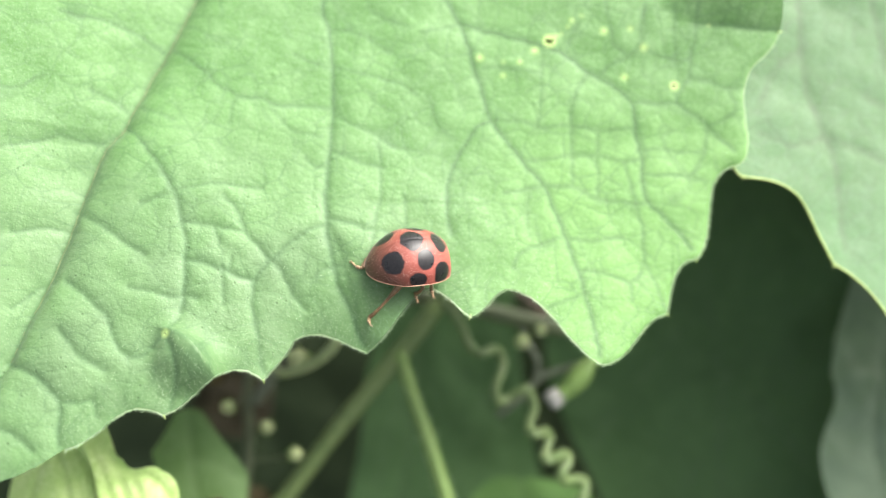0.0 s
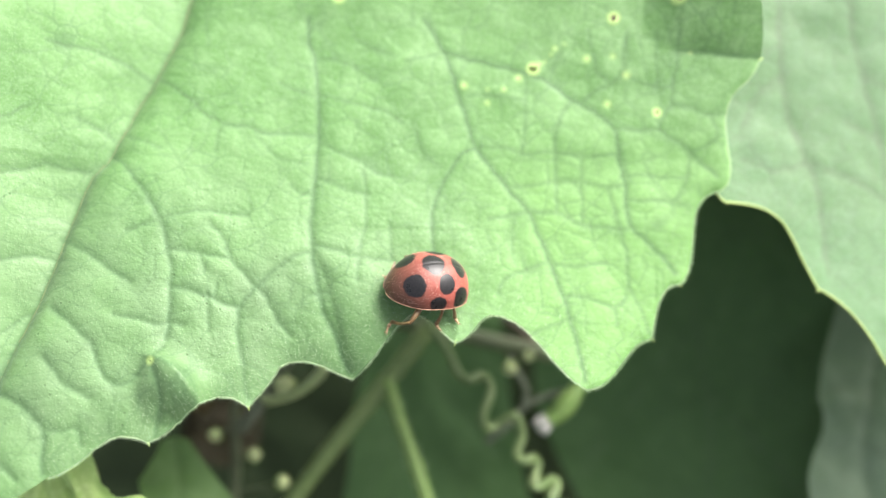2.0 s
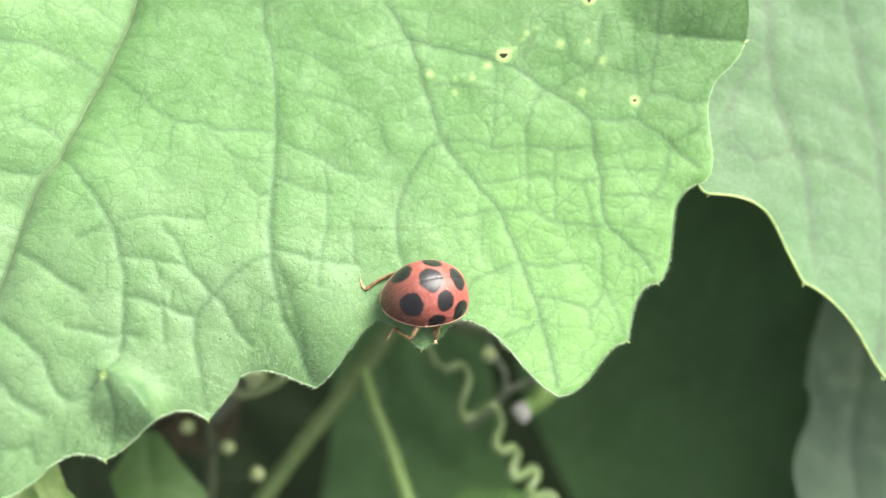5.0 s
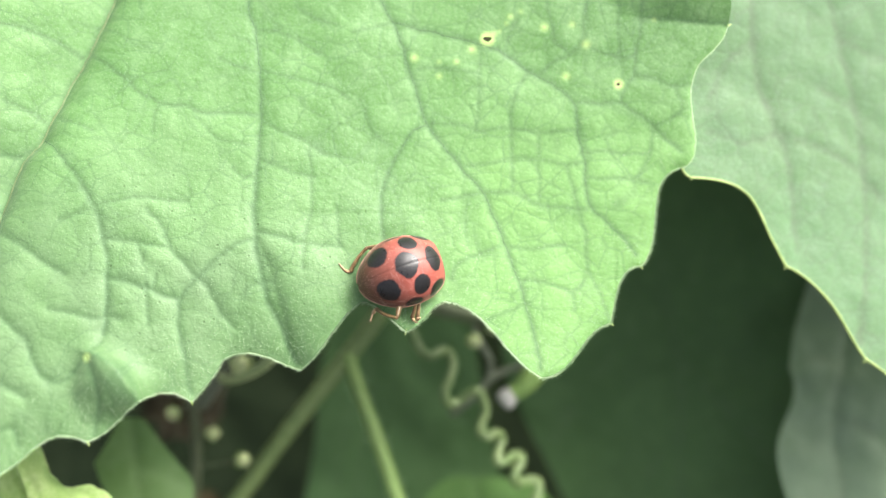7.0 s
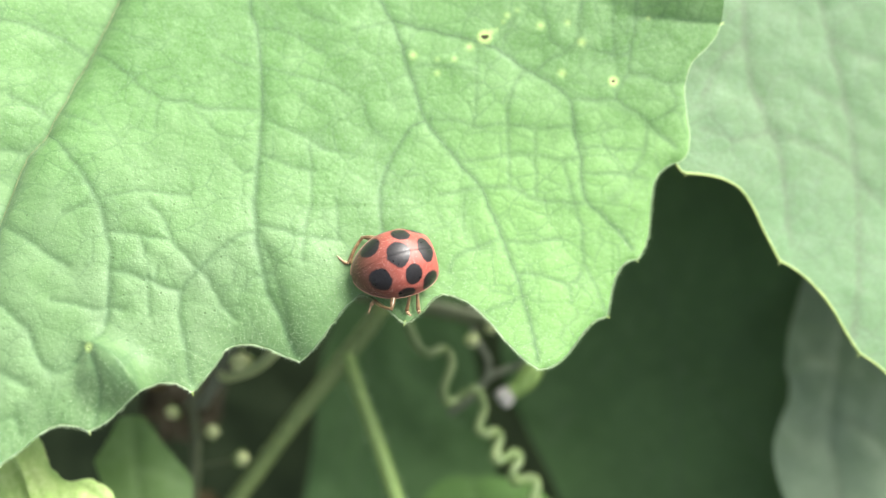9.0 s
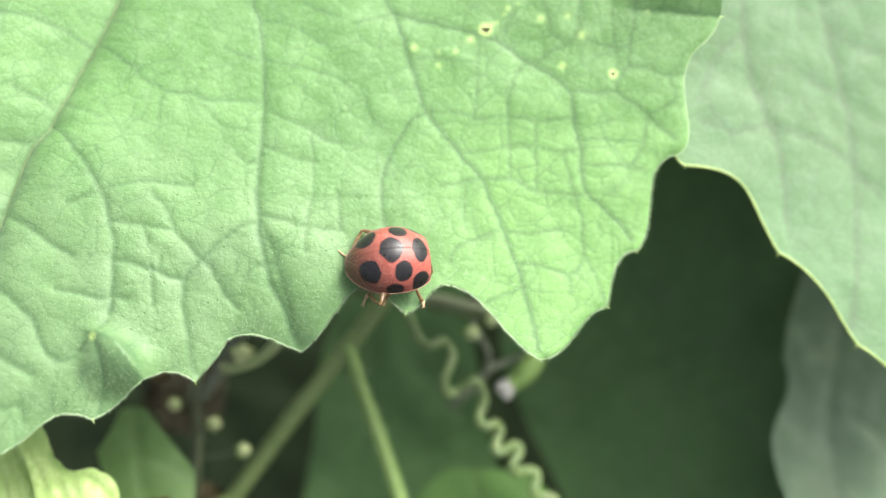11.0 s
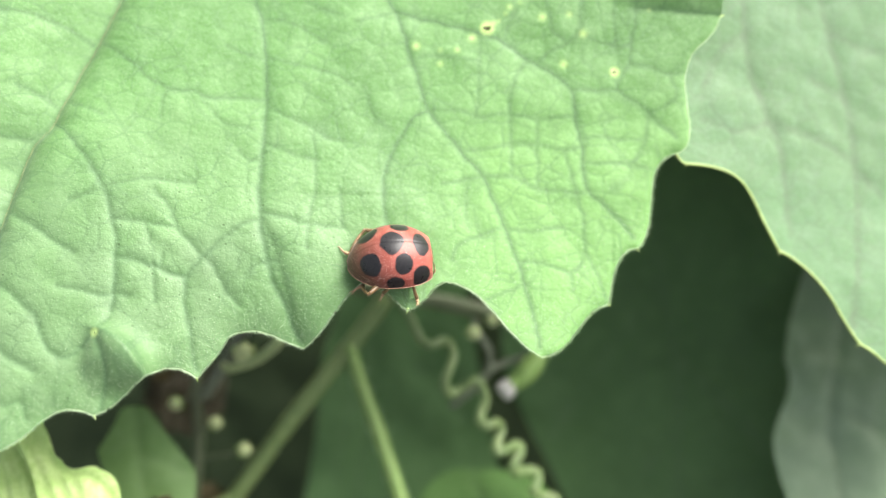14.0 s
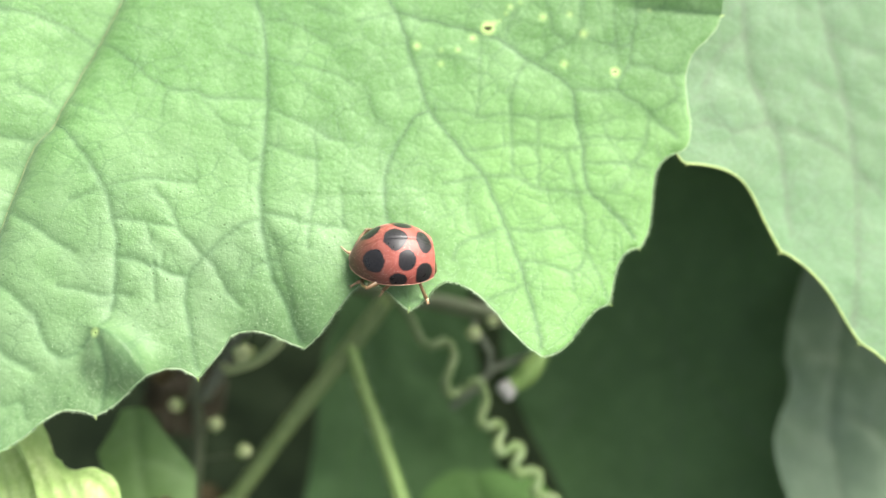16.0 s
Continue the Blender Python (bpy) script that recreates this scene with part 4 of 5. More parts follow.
def tendril():
    ob = tagged(new("tendril"), "pale green tightly coiled corkscrew tendril", "tendril")
    way = [(-0.0054, 0.0059, 0.282), (-0.005, 0.0041, 0.2823), (-0.004, 0.0031, 0.2818), (-0.0031, 0.0021, 0.2809), (-0.0025, 0.0007, 0.2807), (-0.0019, -0.0005, 0.2811), (-0.001, -0.0009, 0.2811), (0.0, -0.0002, 0.2804), (0.0006, -0.0003, 0.2797), (0.001, -0.0015, 0.2797), (0.0006, -0.0029, 0.2801), (0.0002, -0.004, 0.2799), (0.0006, -0.0049, 0.279), (0.0015, -0.0045, 0.2785), (0.0023, -0.004, 0.2788), (0.0031, -0.0037, 0.2791), (0.0037, -0.0041, 0.2785), (0.004, -0.0052, 0.2777)]
    way += [(0.0036, -0.0063, 0.2775), (0.0035, -0.0073, 0.2779), (0.0042, -0.0077, 0.2779), (0.005, -0.0072, 0.2772), (0.0055, -0.0076, 0.2765), (0.0052, -0.0087, 0.2766), (0.005, -0.0097, 0.2769), (0.0057, -0.0098, 0.2766), (0.0066, -0.009, 0.2758), (0.0073, -0.009, 0.2754), (0.0072, -0.0099, 0.2757), (0.0066, -0.0109, 0.2759), (0.007, -0.0114, 0.2753), (0.0081, -0.0111, 0.2745), (0.0089, -0.0112, 0.2743), (0.0089, -0.0122, 0.2747), (0.0086, -0.013, 0.2747), (0.0094, -0.0135, 0.2739), (0.0105, -0.0135, 0.2735), (0.0107, -0.0146, 0.2738), (0.0103, -0.0156, 0.2740), (0.0112, -0.0162, 0.2735)]
    path = curve_through(way, 0.00012)
    v, f = tube_mesh(path, np.linspace(0.00040, 0.00050, len(path)), 9)
    mesh_part("coil", v, f, TENDRIL, ob)


tendril()


def bud(place, size, toward, label):
    """A round flower bud with a short stalk and small sepals."""
    ob = tagged(new("flower_bud"), label, "bud", "pale buds")
    ob.matrix_world = Matrix.Translation(place)
    v, f = ball_mesh((0, 0, 0), (size, size * 0.9, size * 1.15), 12, 16)
    v = [p * (1 + 0.05 * noise.noise(p * 900)) for p in v]
    mesh_part("bud", v, f, BUD, ob)
    end = Vector(toward) - Vector(place)
    v, f = tube_mesh(curve_through([(0, 0, 0), tuple(end * 0.5 + Vector((0, 0, -0.0006))), tuple(end)], 0.0003), size * 0.22, 8)
    mesh_part("stalk", v, f, STALK_BROWN, ob)
    away = end.normalized()
    for k in range(5):
        a = k * 2 * math.pi / 5
        side = away.orthogonal().normalized()
        side.rotate(Matrix.Rotation(a, 3, away))
        p = [tuple(away * size * 0.95), tuple(away * size * 0.6 + side * size * 0.9), tuple(-away * size * 0.2 + side * size * 1.25)]
        v, f = tube_mesh(p, np.array([size * 0.3, size * 0.26, size * 0.06]), 6)
        mesh_part("sepal", v, f, STALK_GREEN, ob)
    return ob


bud((-0.0254, -0.0054, 0.2771), 0.00062, (-0.0238, -0.0035, 0.2762), "small pale cream-green round flower bud")
bud((-0.0214, -0.0072, 0.2771), 0.00066, (-0.0237, -0.0070, 0.2742), "small pale cream-green round flower bud")
bud((-0.0187, -0.0094, 0.2757), 0.00068, (-0.0238, -0.0095, 0.2726), "small pale cream round flower bud")
bud((-0.0181, -0.0022, 0.2824), 0.0010, (-0.0190, 0.0002, 0.2800), "yellow-green bud beside the hooked tendril")
bud((0.0030, 0.0015, 0.2778), 0.00070, (0.0030, 0.0040, 0.2767), "small pale green bud by the vine stem")
bud((0.0048, 0.0026, 0.2783), 0.00055, (0.0050, 0.0040, 0.2765), "small pale green bud by the vine stem")


def flower():
    ob = tagged(new("spent_flower"), "green ovary with a withered pinkish white bloom", "flower")
    a, b, c = (Vector(p) for p in ((0.0093, -0.0008, 0.2776), (0.0077, -0.0026, 0.2767), (0.0059, -0.0038, 0.2762)))
    path = curve_through([tuple(a + (a - b) * 0.6), tuple(a), tuple(b), tuple((b + c) / 2)], 0.0002)
    t = np.linspace(0, 1, len(path))
    v, f = tube_mesh(path, 0.00042 + 0.00066 * np.sin(np.clip(t * 1.25 - 0.1, 0, 1) * math.pi * 0.8), 12)
    mesh_part("ovary", v, f, STALK_GREEN, ob)
    rng = np.random.RandomState(8)
    d = (c - b).normalized()
    for k in range(6):
        side = d.orthogonal().normalized()
        side.rotate(Matrix.Rotation(k * 1.05, 3, d))
        o = (b + c) / 2
        p = [tuple(o), tuple(o + d * 0.0007 + side * 0.00055), tuple(o + d * 0.0013 + side * rng.uniform(0.0001, 0.0006))]
        v, f = tube_mesh(curve_through(p, 0.0002), np.array([0.00048]), 7)
        mesh_part("petal", v, f, PETAL, ob, "withered pinkish white petal")
    v, f = tube_mesh(curve_through([(0.0009, -0.0043, 0.2725), (0.0029, -0.0032, 0.2743), (0.0047, -0.0015, 0.2755), (0.0067, -0.0007, 0.2759), (0.0088, -0.0004, 0.2769)], 0.0003), 0.00035, 8)
    mesh_part("stalk", v, f, STALK_GREY, ob, "grey-brown dry stalk")
    v, f = tube_mesh(curve_through([(0.0045, -0.0015, 0.2755), (0.0046, -0.0001, 0.2766), (0.0037, 0.0012, 0.2777), (0.0031, 0.0029, 0.2772)], 0.0003), 0.0003, 8)
    mesh_part("twig", v, f, STALK_GREY, ob, "grey-brown dry twig")


flower()


def curl():
    ob = tagged(new("curled_tendril"), "pale green hooked tendril end under the rim", "tendril")
    path = curve_through([(-0.0205, -0.0024, 0.2796), (-0.0197, -0.0032, 0.2811), (-0.0176, -0.0031, 0.2824), (-0.0160, -0.0026, 0.2835), (-0.0146, -0.0015, 0.2844), (-0.0147, -0.0005, 0.2845), (-0.0157, 0.0003, 0.2840)], 0.0003)
    v, f = tube_mesh(path, np.linspace(0.0004, 0.0006, len(path)), 9)
    mesh_part("coil", v, f, STALK_PALE, ob)


curl()


M_SHOOTA = [(-2.8, 5.2, -1.1, 4.5, -2.3, 2.2), (-0.4, 1.6, 0.3, -0.2, 1.8, 1.8), (2.7, 0.7, 5.5, -0.3, 2.9, -4.4), (5.3, -5.9, 6.6, -11.2, -2.0, -10.7), (-0.9, -5.8, -2.1, -2.8, -2.0, 0.8), (-4.3, 3.3, -4.4, 3.9, -4.0, 6.2)]
V_SHOOTA = [
    (1.6, (-3.3, 4.7), (-2.1, 2.3), (-0.4, -0.4), (1.5, -4.9), (2.3, -8.9)),
    (1.4, (-1.9, 3.8), (-0.7, 1.1), (2.0, -0.0), (3.8, -2.3)),
    (1.2, (-2.6, 4.7), (-1.1, 1.6), (0.9, -0.9), (3.1, -6.7)),
    (1.2, (-3.7, 4.1), (-2.2, 1.1), (-1.0, -1.8), (-0.2, -5.8)),
]
Leaf(M_SHOOTA, V_SHOOTA, lambda x, y: -0.05 * x * x, puff=0.6, reach=0.8, groove=0.3, wave=0.5, seed=41).build("young_shoot", pose(-0.0303, -0.0146, 0.2877, 19.4, 5.4, 1.9), LEAF_LIME, TIP,
    "pale lime green folded young shoot under the leaf", "shoot", 0.4, 2.0, (-8, -12, 8, 9), 0.35)
M_SHOOTB = [(-1.0, 3.9, 1.9, 5.2, 3.6, 1.3), (3.9, -0.8, 5.9, -3.6, 4.2, -10.3), (-0.4, -8.0, -5.7, -10.3, -7.5, -2.9), (-5.6, 0.4, -6.0, 2.8, -3.2, 4.9)]
V_SHOOTB = [
    (1.6, (-1.3, 3.4), (0.2, 0.5), (0.5, -3.6), (-0.4, -7.8)),
    (1.2, (-1.5, 2.9), (-3.0, -0.9), (-3.1, -5.4)),
    (2.0, (0.2, 3.5), (2.0, 1.4), (2.7, -0.9), (2.9, -5.3)),
    (1.2, (-0.3, 3.4), (1.1, 0.9), (1.6, -0.9), (1.8, -4.4)),
]
Leaf(M_SHOOTB, V_SHOOTB, lambda x, y: -0.06 * x * x, puff=0.6, reach=0.8, groove=0.3, wave=0.5, seed=47).build("young_shoot", pose(-0.0359, -0.0148, 0.2862, 16.6, -8.1, -2.4), LEAF_LIME, TIP,
    "pale lime green folded young shoot under the leaf", "shoot", 0.4, 2.0, (-8, -12, 8, 9), 0.35)
# added leaf sheet standing in for the deep shade above the soil
M_SHADE = [(-20.9, 16.6, -28.5, 5.1, -25.0, -16.4), (-7.9, -17.6, 20.0, -26.0, 55.0, -32.0), (62.0, -10.0, 66.0, 3.0, 58.0, 16.0), (45.0, 24.0, 20.0, 30.0, -12.6, 35.9)]
V_SHADE = [
    (2.0, (2.0, 22.7), (0.7, 6.9), (-0.7, -17.2)),
    (1.3, (1.3, 13.7), (10.7, 6.7), (20.3, -6.0)),
]
Leaf(M_SHADE, V_SHADE, lambda x, y: 0.0008 * x * x + 0.003 * y * y, puff=0.6, wave=0.8, seed=53).build("gourd_leaf", pose(-0.0456, -0.0036, 0.2499, 25.1, 5.2, 2.4), LEAF_SHADE, VEIN,
    "near-black leaf sheet added as shade behind the flower stalk", "leaf", 0.9, 2.0, (-28, -20, 30, 24), 0.25)


def dry_leaf(m, size, seed, label, material):
    """A crumpled brown dead leaf."""
    n = 20
    verts, faces = [], []
    for lay in (0.0, -0.0002):
        for i in range(n + 1):
            for k in range(n + 1):
                x, y = (i / n - 0.5) * 2, (k / n - 0.5) * 2
                r = 1 - 0.2 * noise.noise((x * 2 + seed, y * 2, 0))
                a = x * math.sqrt(1 - y * y / 2) * size * r
                b = y * math.sqrt(1 - x * x / 2) * size * r
                verts.append((a, b, 0.4 * size * noise.noise((x * 1.3, y * 1.3 + seed, 2.0)) + lay))
    q = (n + 1) ** 2
    for i in range(n):
        for k in range(n):
            a = i * (n + 1) + k
            faces += [(a, a + n + 1, a + n + 2, a + 1), (a + q, a + 1 + q, a + n + 2 + q, a + n + 1 + q)]
    ob = mesh_part("dead_leaf", verts, faces, material)
    ob.matrix_world = m
    return tagged(ob, label, "leaf")


dry_leaf(pose(-0.0232, -0.0135, 0.2694, 20, 10, 0), 0.0022, 3.0, "crumpled brown dead leaf caught in the vine", LEAF_DRY)
dry_leaf(pose(-0.0249, -0.0160, 0.2791, 25, -15, 30), 0.0016, 5.0, "crumpled brown dead leaf caught in the vine", LEAF_DRY)
dry_leaf(pose(-0.0262, -0.0024, 0.2709, 30, 10, 60), 0.0042, 8.0, "dark brown withered leaf behind the buds", LEAF_DEAD)
dry_leaf(pose(-0.0261, -0.0030, 0.2800, 25, 5, 10), 0.0011, 9.0, "small withered leaf under the rim", LEAF_DRY)

# ---- the soil under the vine ----
gv, gf = [], []
ring_r = [0.0] + [0.02 * 1.42 ** k for k in range(32)]
for r in ring_r:
    for k in range(48):
        a = k * math.pi / 24
        x, y = r * math.cos(a), r * math.sin(a)
        gv.append((x, y, 0.006 * noise.noise((x * 18, y * 18, 1.0)) + 0.002 * noise.noise((x * 90, y * 90, 4.0))))
for i in range(len(ring_r) - 1):
    for k in range(48):
        a, b = i * 48 + k, i * 48 + (k + 1) % 48
        gf.append((a, b, b + 48, a + 48) if i else (a, b + 48, a + 48))
tagged(mesh_part("ground", gv, gf, SOIL), "dark crumbly garden soil under the vine", "soil", kind="structure")

# ---- the beetle: x forward, y to its left, z up, in millimetres ----
A, B, H = 3.46, 2.92, 3.17
# each spot: place on the dome, half length, half width
SPOTS = [(-0.54, 0.46, 0.78, 0.88), (0.148, 0.57, 0.68, 0.78), (-0.047, 0.90, 0.68, 0.62), (0.526, 0.728, 0.74, 0.86), (-0.061, 0.0, 0.92, 1.06), (0.563, 0.0, 0.72, 1.02)]


def dome(x, y):
    return Vector((A * x, B * y, H * math.sqrt(max(0.0, 1 - x * x - y * y))))


def build_beetle():
    ob = tagged(new("spotted_beetle"), "brick-orange beetle with large black spots, standing on the leaf rim", "beetle")
    # wing cases
    nt, npf = 150, 80
    rng = np.random.RandomState(17)
    for s in (1, -1):
        verts, faces, spot, tail = [], [], [], []
        for lay in (1.0, 0.955):
            for i in range(nt + 1):
                th = radians(38) + (radians(171) - radians(38)) * i / nt
                for k in range(npf + 1):
                    lift = 0.88 - 0.46 * math.cos(th) ** 2 - 0.3 * max(0.0, math.cos(th))
                    stop = math.acos(min(1.0, max(-0.1, lift / (H * max(1e-6, math.sin(th))))))
                    ph = radians(0.25) + (max(stop, radians(1.0)) - radians(0.25)) * k / npf
                    r = math.sin(th)
                    p = Vector((A * math.cos(th), s * B * r * math.sin(ph), H * r * math.cos(ph)))
                    back = max(0.0, -math.cos(th) - 0.35)
                    p.z -= 0.3 * back ** 2 * math.cos(ph) * r
                    p.x -= 0.1 * back ** 2
                    p.y *= (1 - 0.15 * back) * (1 - 0.09 * (k / npf) ** 4)
                    seam = max(0.0, 1 - ph / radians(3.0))
                    p.z -= 0.02 * seam
                    flare = max(0.0, (k / npf - 0.9) / 0.1)
                    p.y += s * 0.05 * flare * r
                    q = p * lay if lay < 1 else p
                    verts.append(q / 1000)
                    best = 0.0
                    for sx, sy, sl, sw in SPOTS:
                        c = dome(sx, s * sy)
                        off = Vector((A * math.cos(th), s * B * r * math.sin(ph), H * r * math.cos(ph))) - c
                        d = off.length
                        pw = 2.2 if sy else 1.65
                        far = d / ((abs(off.x) / sl) ** pw + (math.hypot(off.y, off.z) / sw) ** pw) ** (1 / pw) if d > 1e-6 else sl
                        d *= 1 + 0.13 * noise.noise(off * 1.3 + Vector((sx * 9, sy * 5, s)))
                        best = max(best, min(1.0, max(0.0, (far - d) / 0.34 + 0.5)))
                    spot.append(best)
                    # brown rear, its ramp stretched forward as painted shade
                    tail.append(min(1.0, max(0.0, (-math.cos(th) - 0.02 + 0.4 * (k / npf) ** 3) / 0.85)) * 0.95)
        n = (nt + 1) * (npf + 1)
        for i in range(nt):
            for k in range(npf):
                a = i * (npf + 1) + k
                fa, fb = (a, a + npf + 1, a + npf + 2, a + 1), (a + n, a + 1 + n, a + npf + 2 + n, a + npf + 1 + n)
                faces += [fa[::-1], fb[::-1]] if s > 0 else [fa, fb]
        ring = [i * (npf + 1) + npf for i in range(nt + 1)]
        for a, b in zip(ring, ring[1:]):
            faces.append((a, b, b + n, a + n))
        front = list(range(npf + 1))
        for a, b in zip(front, front[1:]):
            faces.append((a, b, b + n, a + n))
        case = mesh_part("wing_case", verts, faces, SHELL, ob, attrs=(("spot", spot), ("tail", tail)))
        edge = [np.array(verts[i]) for i in ring[2:-1:3]]
        v, f = tube_mesh(edge, 0.000042, 6)
        mesh_part("rim", v, f, RIM, case, "narrow pale rim")
        hv, hf = [], []
        while len(hv) < 4 * 420:
            pick = rng.randint(n)
            p = np.array(verts[pick]) * 1000
            if spot[pick] > 0.25 or noise.noise((p[0] * 0.9, p[1] * 0.9 * s, p[2] * 0.9 + 3.0)) < rng.uniform(-0.45, 0.45):
                continue
            up = p / np.array([A * A, B * B, H * H])
            up /= np.linalg.norm(up)
            lie = np.array([-0.75, s * rng.normal(0.15, 0.25), rng.normal(0, 0.2)])
            lie = lie - up * lie.dot(up) + up * 0.35
            tip = p + lie * rng.uniform(0.12, 0.24)
            across = np.cross(up, lie) * 0.010
            i = len(hv)
            hv += [p + across, p - across, p + up * 0.010, tip]
            hf += [(i, i + 2, i + 3), (i + 2, i + 1, i + 3), (i + 1, i, i + 3)]
        tagged(mesh_part("down", np.array(hv) / 1000, hf, DOWN, case, "fine pale down"), kind="stuff")
    # body under the cases
    v, f = ball_mesh((-0.0002, 0, 0.00098), (0.00292, 0.00240, 0.00062), 16, 32)
    mesh_part("belly", v, f, BELLY, ob, "dark brown segmented underside")
    v, f = ball_mesh((0.00222, 0, 0.00110), (0.00052, 0.00165, 0.00085), 18, 28, Euler((0, radians(28), 0)).to_matrix())
    mesh_part("neck_shield", v, f, AMBER, ob, "amber brown neck shield")
    v, f = ball_mesh((0.00255, 0, 0.00062), (0.00043, 0.00080, 0.00045), 14, 20, Euler((0, radians(35), 0)).to_matrix())
    head = mesh_part("head", v, f, AMBER, ob)
    for s in (1, -1):
        v, f = ball_mesh((0.00268, s * 0.00062, 0.00070), (0.00022, 0.0002, 0.00024), 10, 12)
        mesh_part("eye", v, f, EYE, head, "small black eye")
        path = curve_through([(0.00295, s * 0.0005, 0.0005), (0.0030, s * 0.0007, 0.0003), (0.0030, s * 0.0009, 0.0001), (0.0029, s * 0.0010, -0.0001)], 0.00008)
        v, f = tube_mesh(path, np.r_[np.full(len(path) - 5, 0.00005), np.linspace(0.00007, 0.0001, 5)], 7)
        mesh_part("antenna", v, f, AMBER, head)
    return ob


beetle = build_beetle()
FEMUR, SHIN = 2.0, 2.15
HIPS = {"LH": (-0.15, 1.72, 0.85), "LM": (0.3, 1.3, 0.5), "LF": (1.5, 1.0, 0.5), "RH": (-0.8, -1.4, 0.5), "RM": (0.3, -0.9, 0.5), "RF": (1.3, -0.5, 0.5)}


LEG_SIZE = {"H": 1.0, "M": 0.72, "F": 0.78}


def build_leg(size):
    """Thigh along +x with the knee at its end; the lower leg has its own origin at the knee and also points along +x."""
    path = np.array([(x, 0, 0.10 * math.sin(x / FEMUR * math.pi)) for x in np.linspace(0, FEMUR, 12)])
    r = 0.12 + 0.13 * np.sin(np.linspace(0.25, 1.0, 12) * math.pi)
    leg = mesh_part("leg", *tube_mesh(path * size / 1000, r / 1000, 10), AMBER, beetle)
    x = np.linspace(0, SHIN, 18)
    path = np.column_stack([x, 0 * x, 0.12 * np.sin(x / SHIN * math.pi)])
    r = 0.115 + 0.05 * (x / SHIN) ** 2 + 0.035 * np.exp(-(x / 0.15) ** 2)
    low = mesh_part("lower_leg", *tube_mesh(path * size / 1000, r / 1000, 9), AMBER, leg)
    # three padded joints and two hooked claws, bent back from the shin
    pieces = []
    for p, q, fat in (((SHIN - 0.02, 0, 0.02), (SHIN + 0.12, 0.02, 0.14), 0.135), ((SHIN + 0.12, 0.02, 0.14), (SHIN + 0.15, 0.03, 0.44), 0.14), ((SHIN + 0.15, 0.03, 0.44), (SHIN + 0.02, 0.04, 0.88), 0.085)):
        line = np.linspace(p, q, 6)
        pieces.append(tube_mesh(line * size / 1000, fat * np.array([0.6, 0.85, 1.0, 1.0, 0.9, 0.7]) / 1000, 8))
    for s in (1, -1):
        claw = np.array([(SHIN + 0.02, 0.04, 0.86), (SHIN - 0.04, 0.04 + s * 0.10, 0.99), (SHIN + 0.03, 0.04 + s * 0.13, 1.10)])
        pieces.append(tube_mesh(claw * size / 1000, np.array([0.045, 0.035, 0.012]) / 1000, 6))
    mesh_part("foot", *joined(pieces), FOOT, low, "pale amber clawed foot")
    return leg, low


legs = {key: build_leg(LEG_SIZE[key[1]]) for key in HIPS}

# ---- what moves ----
BODY = [
    (0.0, pose(-0.00732, -0.00106, 0.30034, -16.1, 12.9, 14.8)),
    (0.5, pose(-0.00696, -0.00103, 0.30031, -10.4, 13.7, 17.2)),
    (1.0, pose(-0.00635, -0.00097, 0.30025, -8.0, 17.7, 20.7)),
    (1.5, pose(-0.00592, -0.00086, 0.30023, -12.3, 19.5, 17.0)),
    (2.0, pose(-0.00492, -0.00067, 0.30014, -13.1, 19.0, 14.5)),
    (2.5, pose(-0.00417, -0.00065, 0.30006, -12.7, 20.0, 13.8)),
    (3.0, pose(-0.00336, -0.00079, 0.29993, -11.2, 22.0, 15.5)),
    (3.5, pose(-0.00274, -0.00075, 0.29987, -10.6, 22.7, 17.3)),
    (4.0, pose(-0.00241, -0.00089, 0.29980, -9.5, 18.8, 15.7)),
    (6.5, pose(-0.00264, -0.00051, 0.29990, 7.1, 11.9, 20.7)),
    (7.0, pose(-0.00300, -0.00027, 0.29998, 11.5, 9.9, 22.6)),
    (7.5, pose(-0.00319, -0.00034, 0.29999, 8.6, 9.5, 22.5)),
    (8.0, pose(-0.00316, -0.00038, 0.29998, 7.3, 8.6, 20.6)),
    (8.5, pose(-0.00328, -0.00033, 0.30001, 7.8, 9.7, 19.6)),
    (9.0, pose(-0.00330, -0.00040, 0.30000, 5.7, 8.1, 19.8)),
    (11.5, pose(-0.00382, -0.00106, 0.29994, -1.2, 6.0, 7.4)),
    (12.0, pose(-0.00380, -0.00113, 0.29993, -7.2, 5.0, 6.5)),
    (12.5, pose(-0.00377, -0.00115, 0.29992, -10.0, 6.4, 5.6)),
    (13.0, pose(-0.00362, -0.00108, 0.29991, -8.6, 3.5, 6.1)),
    (13.5, pose(-0.00364, -0.00099, 0.29993, -7.1, 3.7, 6.7)),
    (14.0, pose(-0.00370, -0.00107, 0.29993, -7.2, 4.8, 7.4)),
    (14.5, pose(-0.00375, -0.00105, 0.29994, -7.1, 6.9, 7.8)),
    (15.0, pose(-0.00364, -0.00104, 0.29992, -8.3, 4.8, 7.4)),
    (15.5, pose(-0.00369, -0.00105, 0.29993, -9.3, 6.8, 7.7)),
    (16.0, pose(-0.00368, -0.00100, 0.29993, -10.7, 7.7, 6.5)),
]
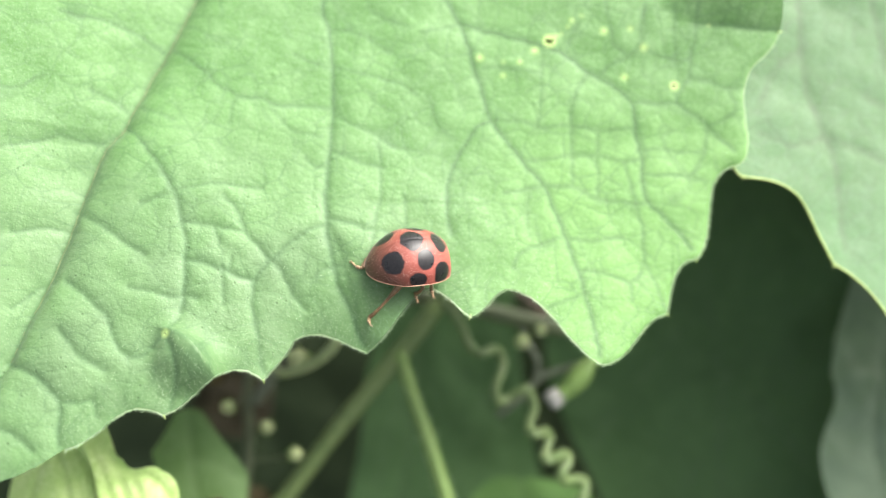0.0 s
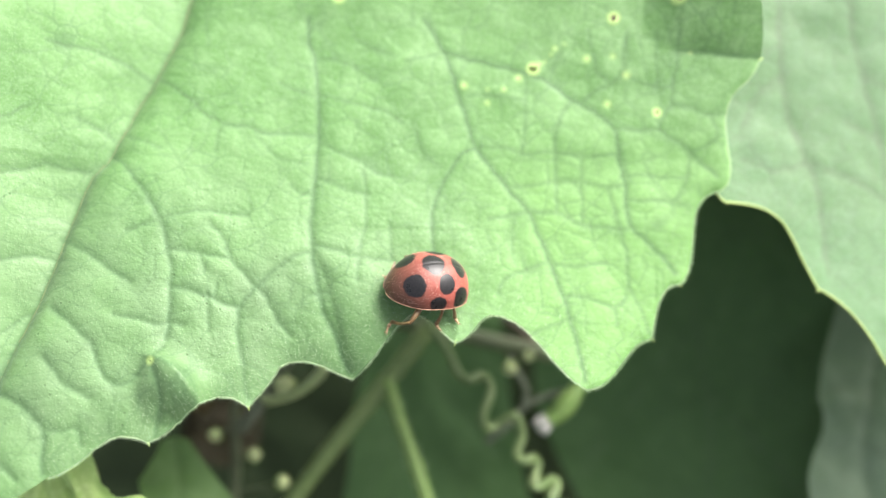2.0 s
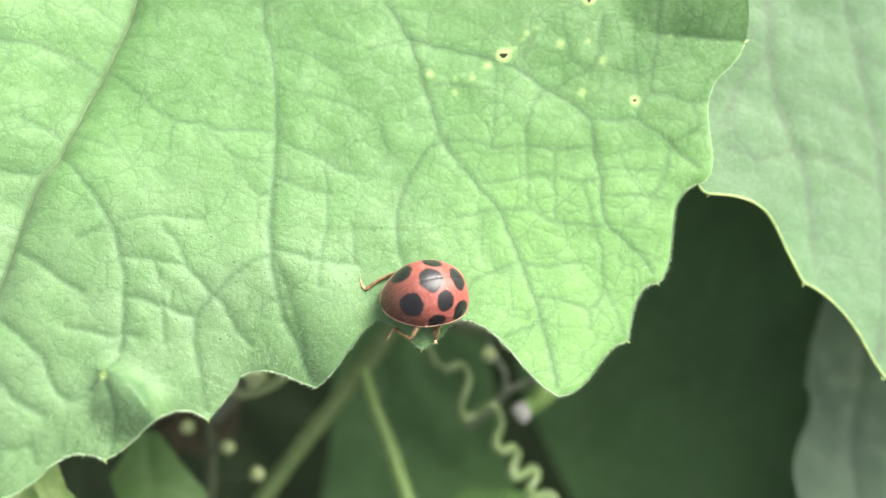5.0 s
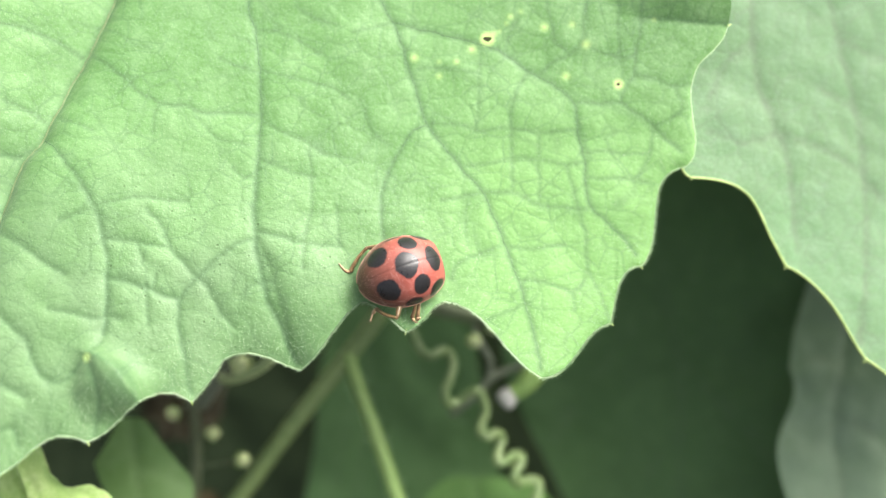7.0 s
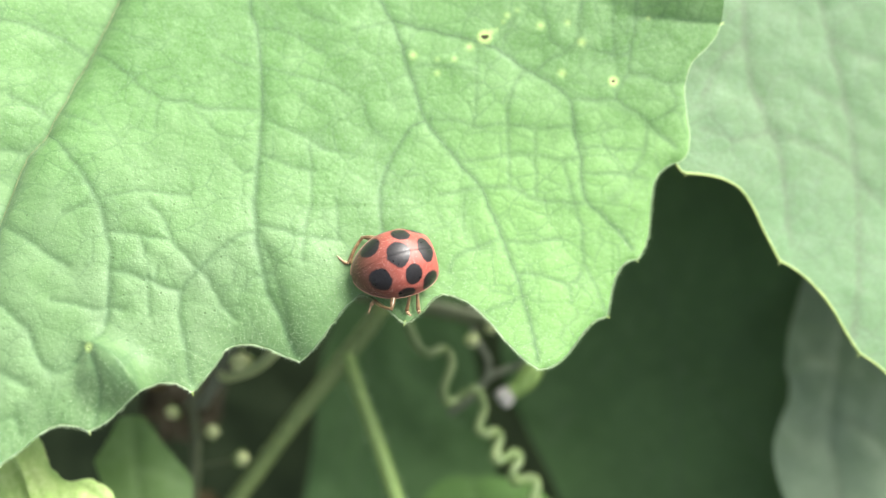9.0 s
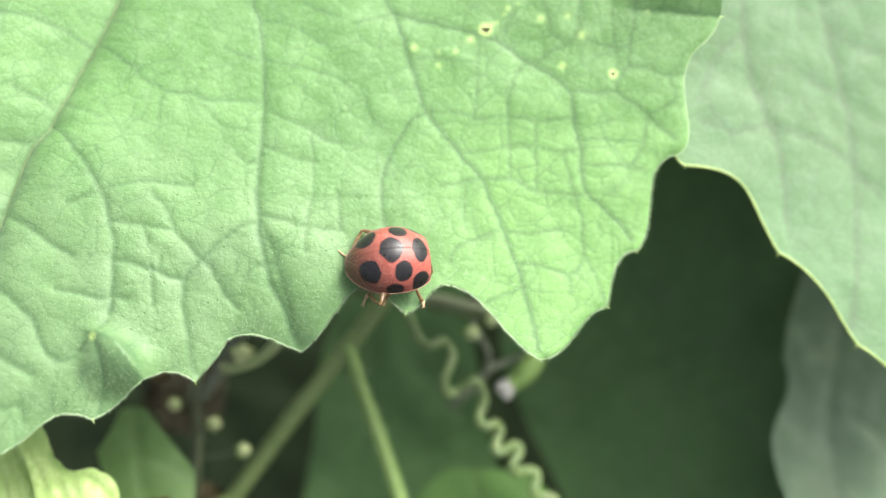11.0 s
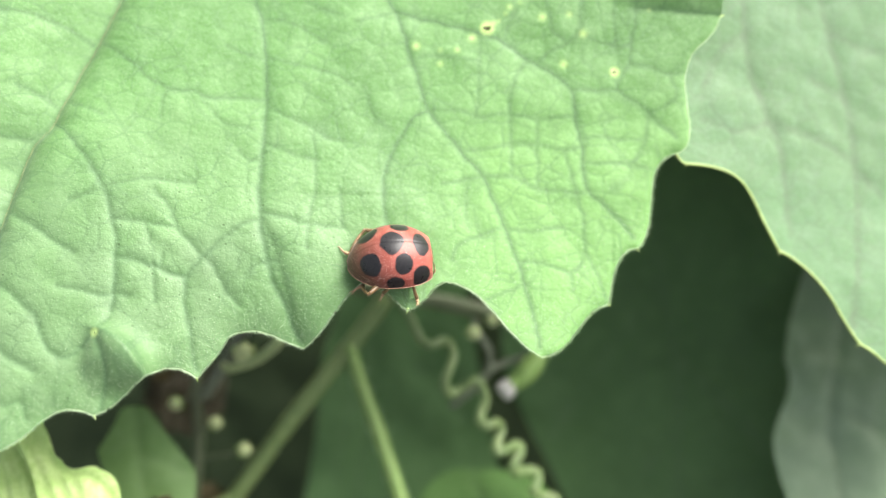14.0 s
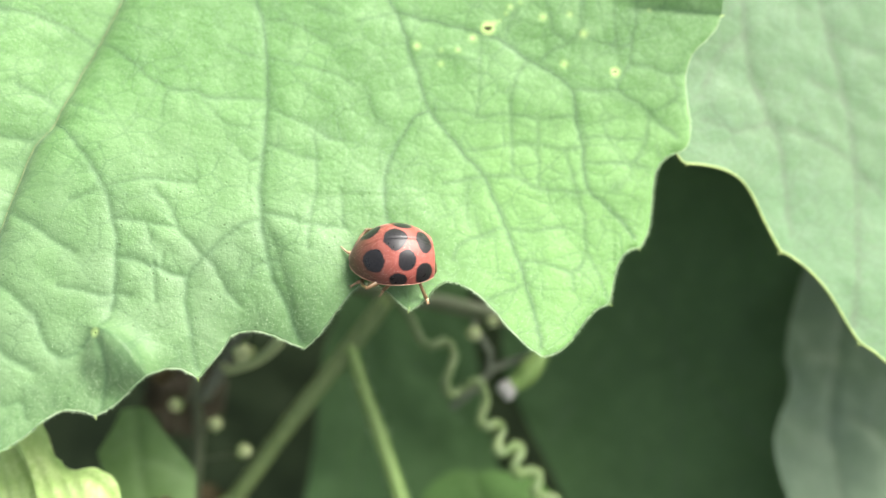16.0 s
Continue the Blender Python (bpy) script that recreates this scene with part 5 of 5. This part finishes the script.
FEET = {
    "LH": [(0.0, -12.15, -0.90, 300.95), (0.5, -11.75, -0.70, 301.05), (1.0, -11.85, -0.75, 301.15), (1.5, -11.95, -0.60, 301.15), (2.0, -9.00, 0.75, 300.66), (2.5, -8.12, 0.29, 300.51), (3.0, -8.13, 0.18, 300.48), (3.5, -7.93, 0.05, 300.43), (4.0, -8.06, 0.32, 300.50), (6.5, -8.02, 0.16, 300.47), (7.5, -8.16, 0.23, 300.50), (8.5, -8.13, 0.34, 300.52), (11.5, -8.02, 0.19, 300.47), (13.0, -8.12, -0.02, 300.44), (14.5, -8.18, 0.34, 300.52), (16.0, -8.01, 0.24, 300.48)],
    "RH": [(0.0, -10.35, -4.76, 299.08), (0.5, -9.29, -4.37, 299.33), (1.0, -7.30, -2.99, 299.71), (1.5, -7.62, -2.96, 299.73), (2.0, -7.44, -3.07, 299.70), (2.5, -7.24, -2.79, 299.75), (3.0, -4.95, -3.14, 299.51), (3.5, -4.42, -2.95, 299.49), (4.0, -4.44, -2.99, 299.48), (6.5, -4.56, -2.80, 299.55), (7.5, -4.96, -2.90, 299.56), (8.5, -4.73, -2.80, 299.56), (11.5, -5.43, -3.13, 299.55), (14.5, -6.06, -2.58, 299.71), (16.0, -6.11, -2.36, 299.76)],
    "RM": [(0.0, -6.80, -2.85, 299.66), (1.0, -5.75, -2.50, 299.66), (1.5, -5.20, -2.45, 299.60), (2.0, -4.10, -3.05, 299.42), (2.5, -4.12, -3.48, 299.37), (3.0, -4.07, -3.48, 299.37), (3.5, -2.73, -2.71, 299.33), (4.0, -1.63, -2.87, 299.17), (6.5, -2.20, -3.36, 299.20), (7.5, -2.15, -3.35, 299.20), (8.5, -2.10, -3.49, 299.17), (11.5, -4.34, -3.35, 299.42), (14.5, -4.42, -3.12, 299.46), (16.0, -4.47, -2.93, 299.50)],
    "RF": [(0.0, -5.60, -2.45, 299.66), (1.0, -3.65, -2.30, 299.49), (1.5, -3.45, -2.45, 299.45), (2.0, -2.70, -2.50, 299.35), (3.0, -1.22, -3.67, 299.00), (3.5, -1.22, -3.59, 299.01), (4.0, -1.33, -3.52, 299.04), (6.5, -1.93, -3.57, 299.11), (7.5, -1.71, -3.76, 299.05), (8.5, -1.63, -3.67, 299.05), (11.5, -1.48, -3.39, 299.08), (14.5, -2.03, -3.48, 299.13), (16.0, -1.36, -3.44, 299.05)],
}


def basis(x, up):
    x = x.normalized()
    y = up.cross(x).normalized()
    z = x.cross(y)
    return Matrix((x, y, z)).transposed().to_4x4()


def leg_rows(key):
    """Two joints: the thigh turns at the hip and the lower leg at the knee so that the foot stays where it stands on the leaf."""
    hip = Vector(HIPS[key]) / 1000
    side = 1 if key[0] == "L" else -1
    thigh, shin = [], []
    for t, m in BODY:
        if key in FEET:
            rows = FEET[key]
            foot = m.inverted() @ Vector([np.interp(t, [r[0] for r in rows], [r[k] for r in rows]) / 1000 for k in (1, 2, 3)])
            if key == "LH":
                foot = foot + Vector((1.15, -0.85, 0.05)) / 1000
        else:
            foot = Vector({"LM": (0.6, 2.3, -0.7), "LF": (2.1, 1.5, -0.8)}[key]) / 1000
        d = foot - hip
        a, b = LEG_SIZE[key[1]] * FEMUR / 1000, LEG_SIZE[key[1]] * SHIN / 1000
        ln = min(max(d.length, abs(a - b) * 1.1), (a + b) * 0.995)
        way = d.normalized()
        up = {"LH": Vector((0.2, 0.8, 0.2)), "RH": Vector((0.2, -0.5, 0.5)), "RM": Vector((0.1, -0.4, 0.7)), "RF": Vector((-0.2, -0.4, 0.7))}.get(key, Vector((-1.0, 0.0, -0.2)))
        up = (up - way * up.dot(way)).normalized()
        cos = (a * a + ln * ln - b * b) / (2 * a * ln)
        knee = hip + way * a * cos + up * a * math.sqrt(max(0.0, 1 - cos * cos))
        one = Matrix.Translation(hip) @ basis(knee - hip, up)
        two = Matrix.Translation(knee) @ basis(hip + way * ln - knee, Vector((-0.6, 0.8, 0.1)) if key == "LH" else up)
        thigh.append((t, one))
        shin.append((t, one.inverted() @ two))
    return thigh, shin


def motions():
    walk(beetle, BODY)
    for key, (leg, low) in legs.items():
        thigh, shin = leg_rows(key)
        walk(leg, thigh)
        walk(low, shin)


motions()
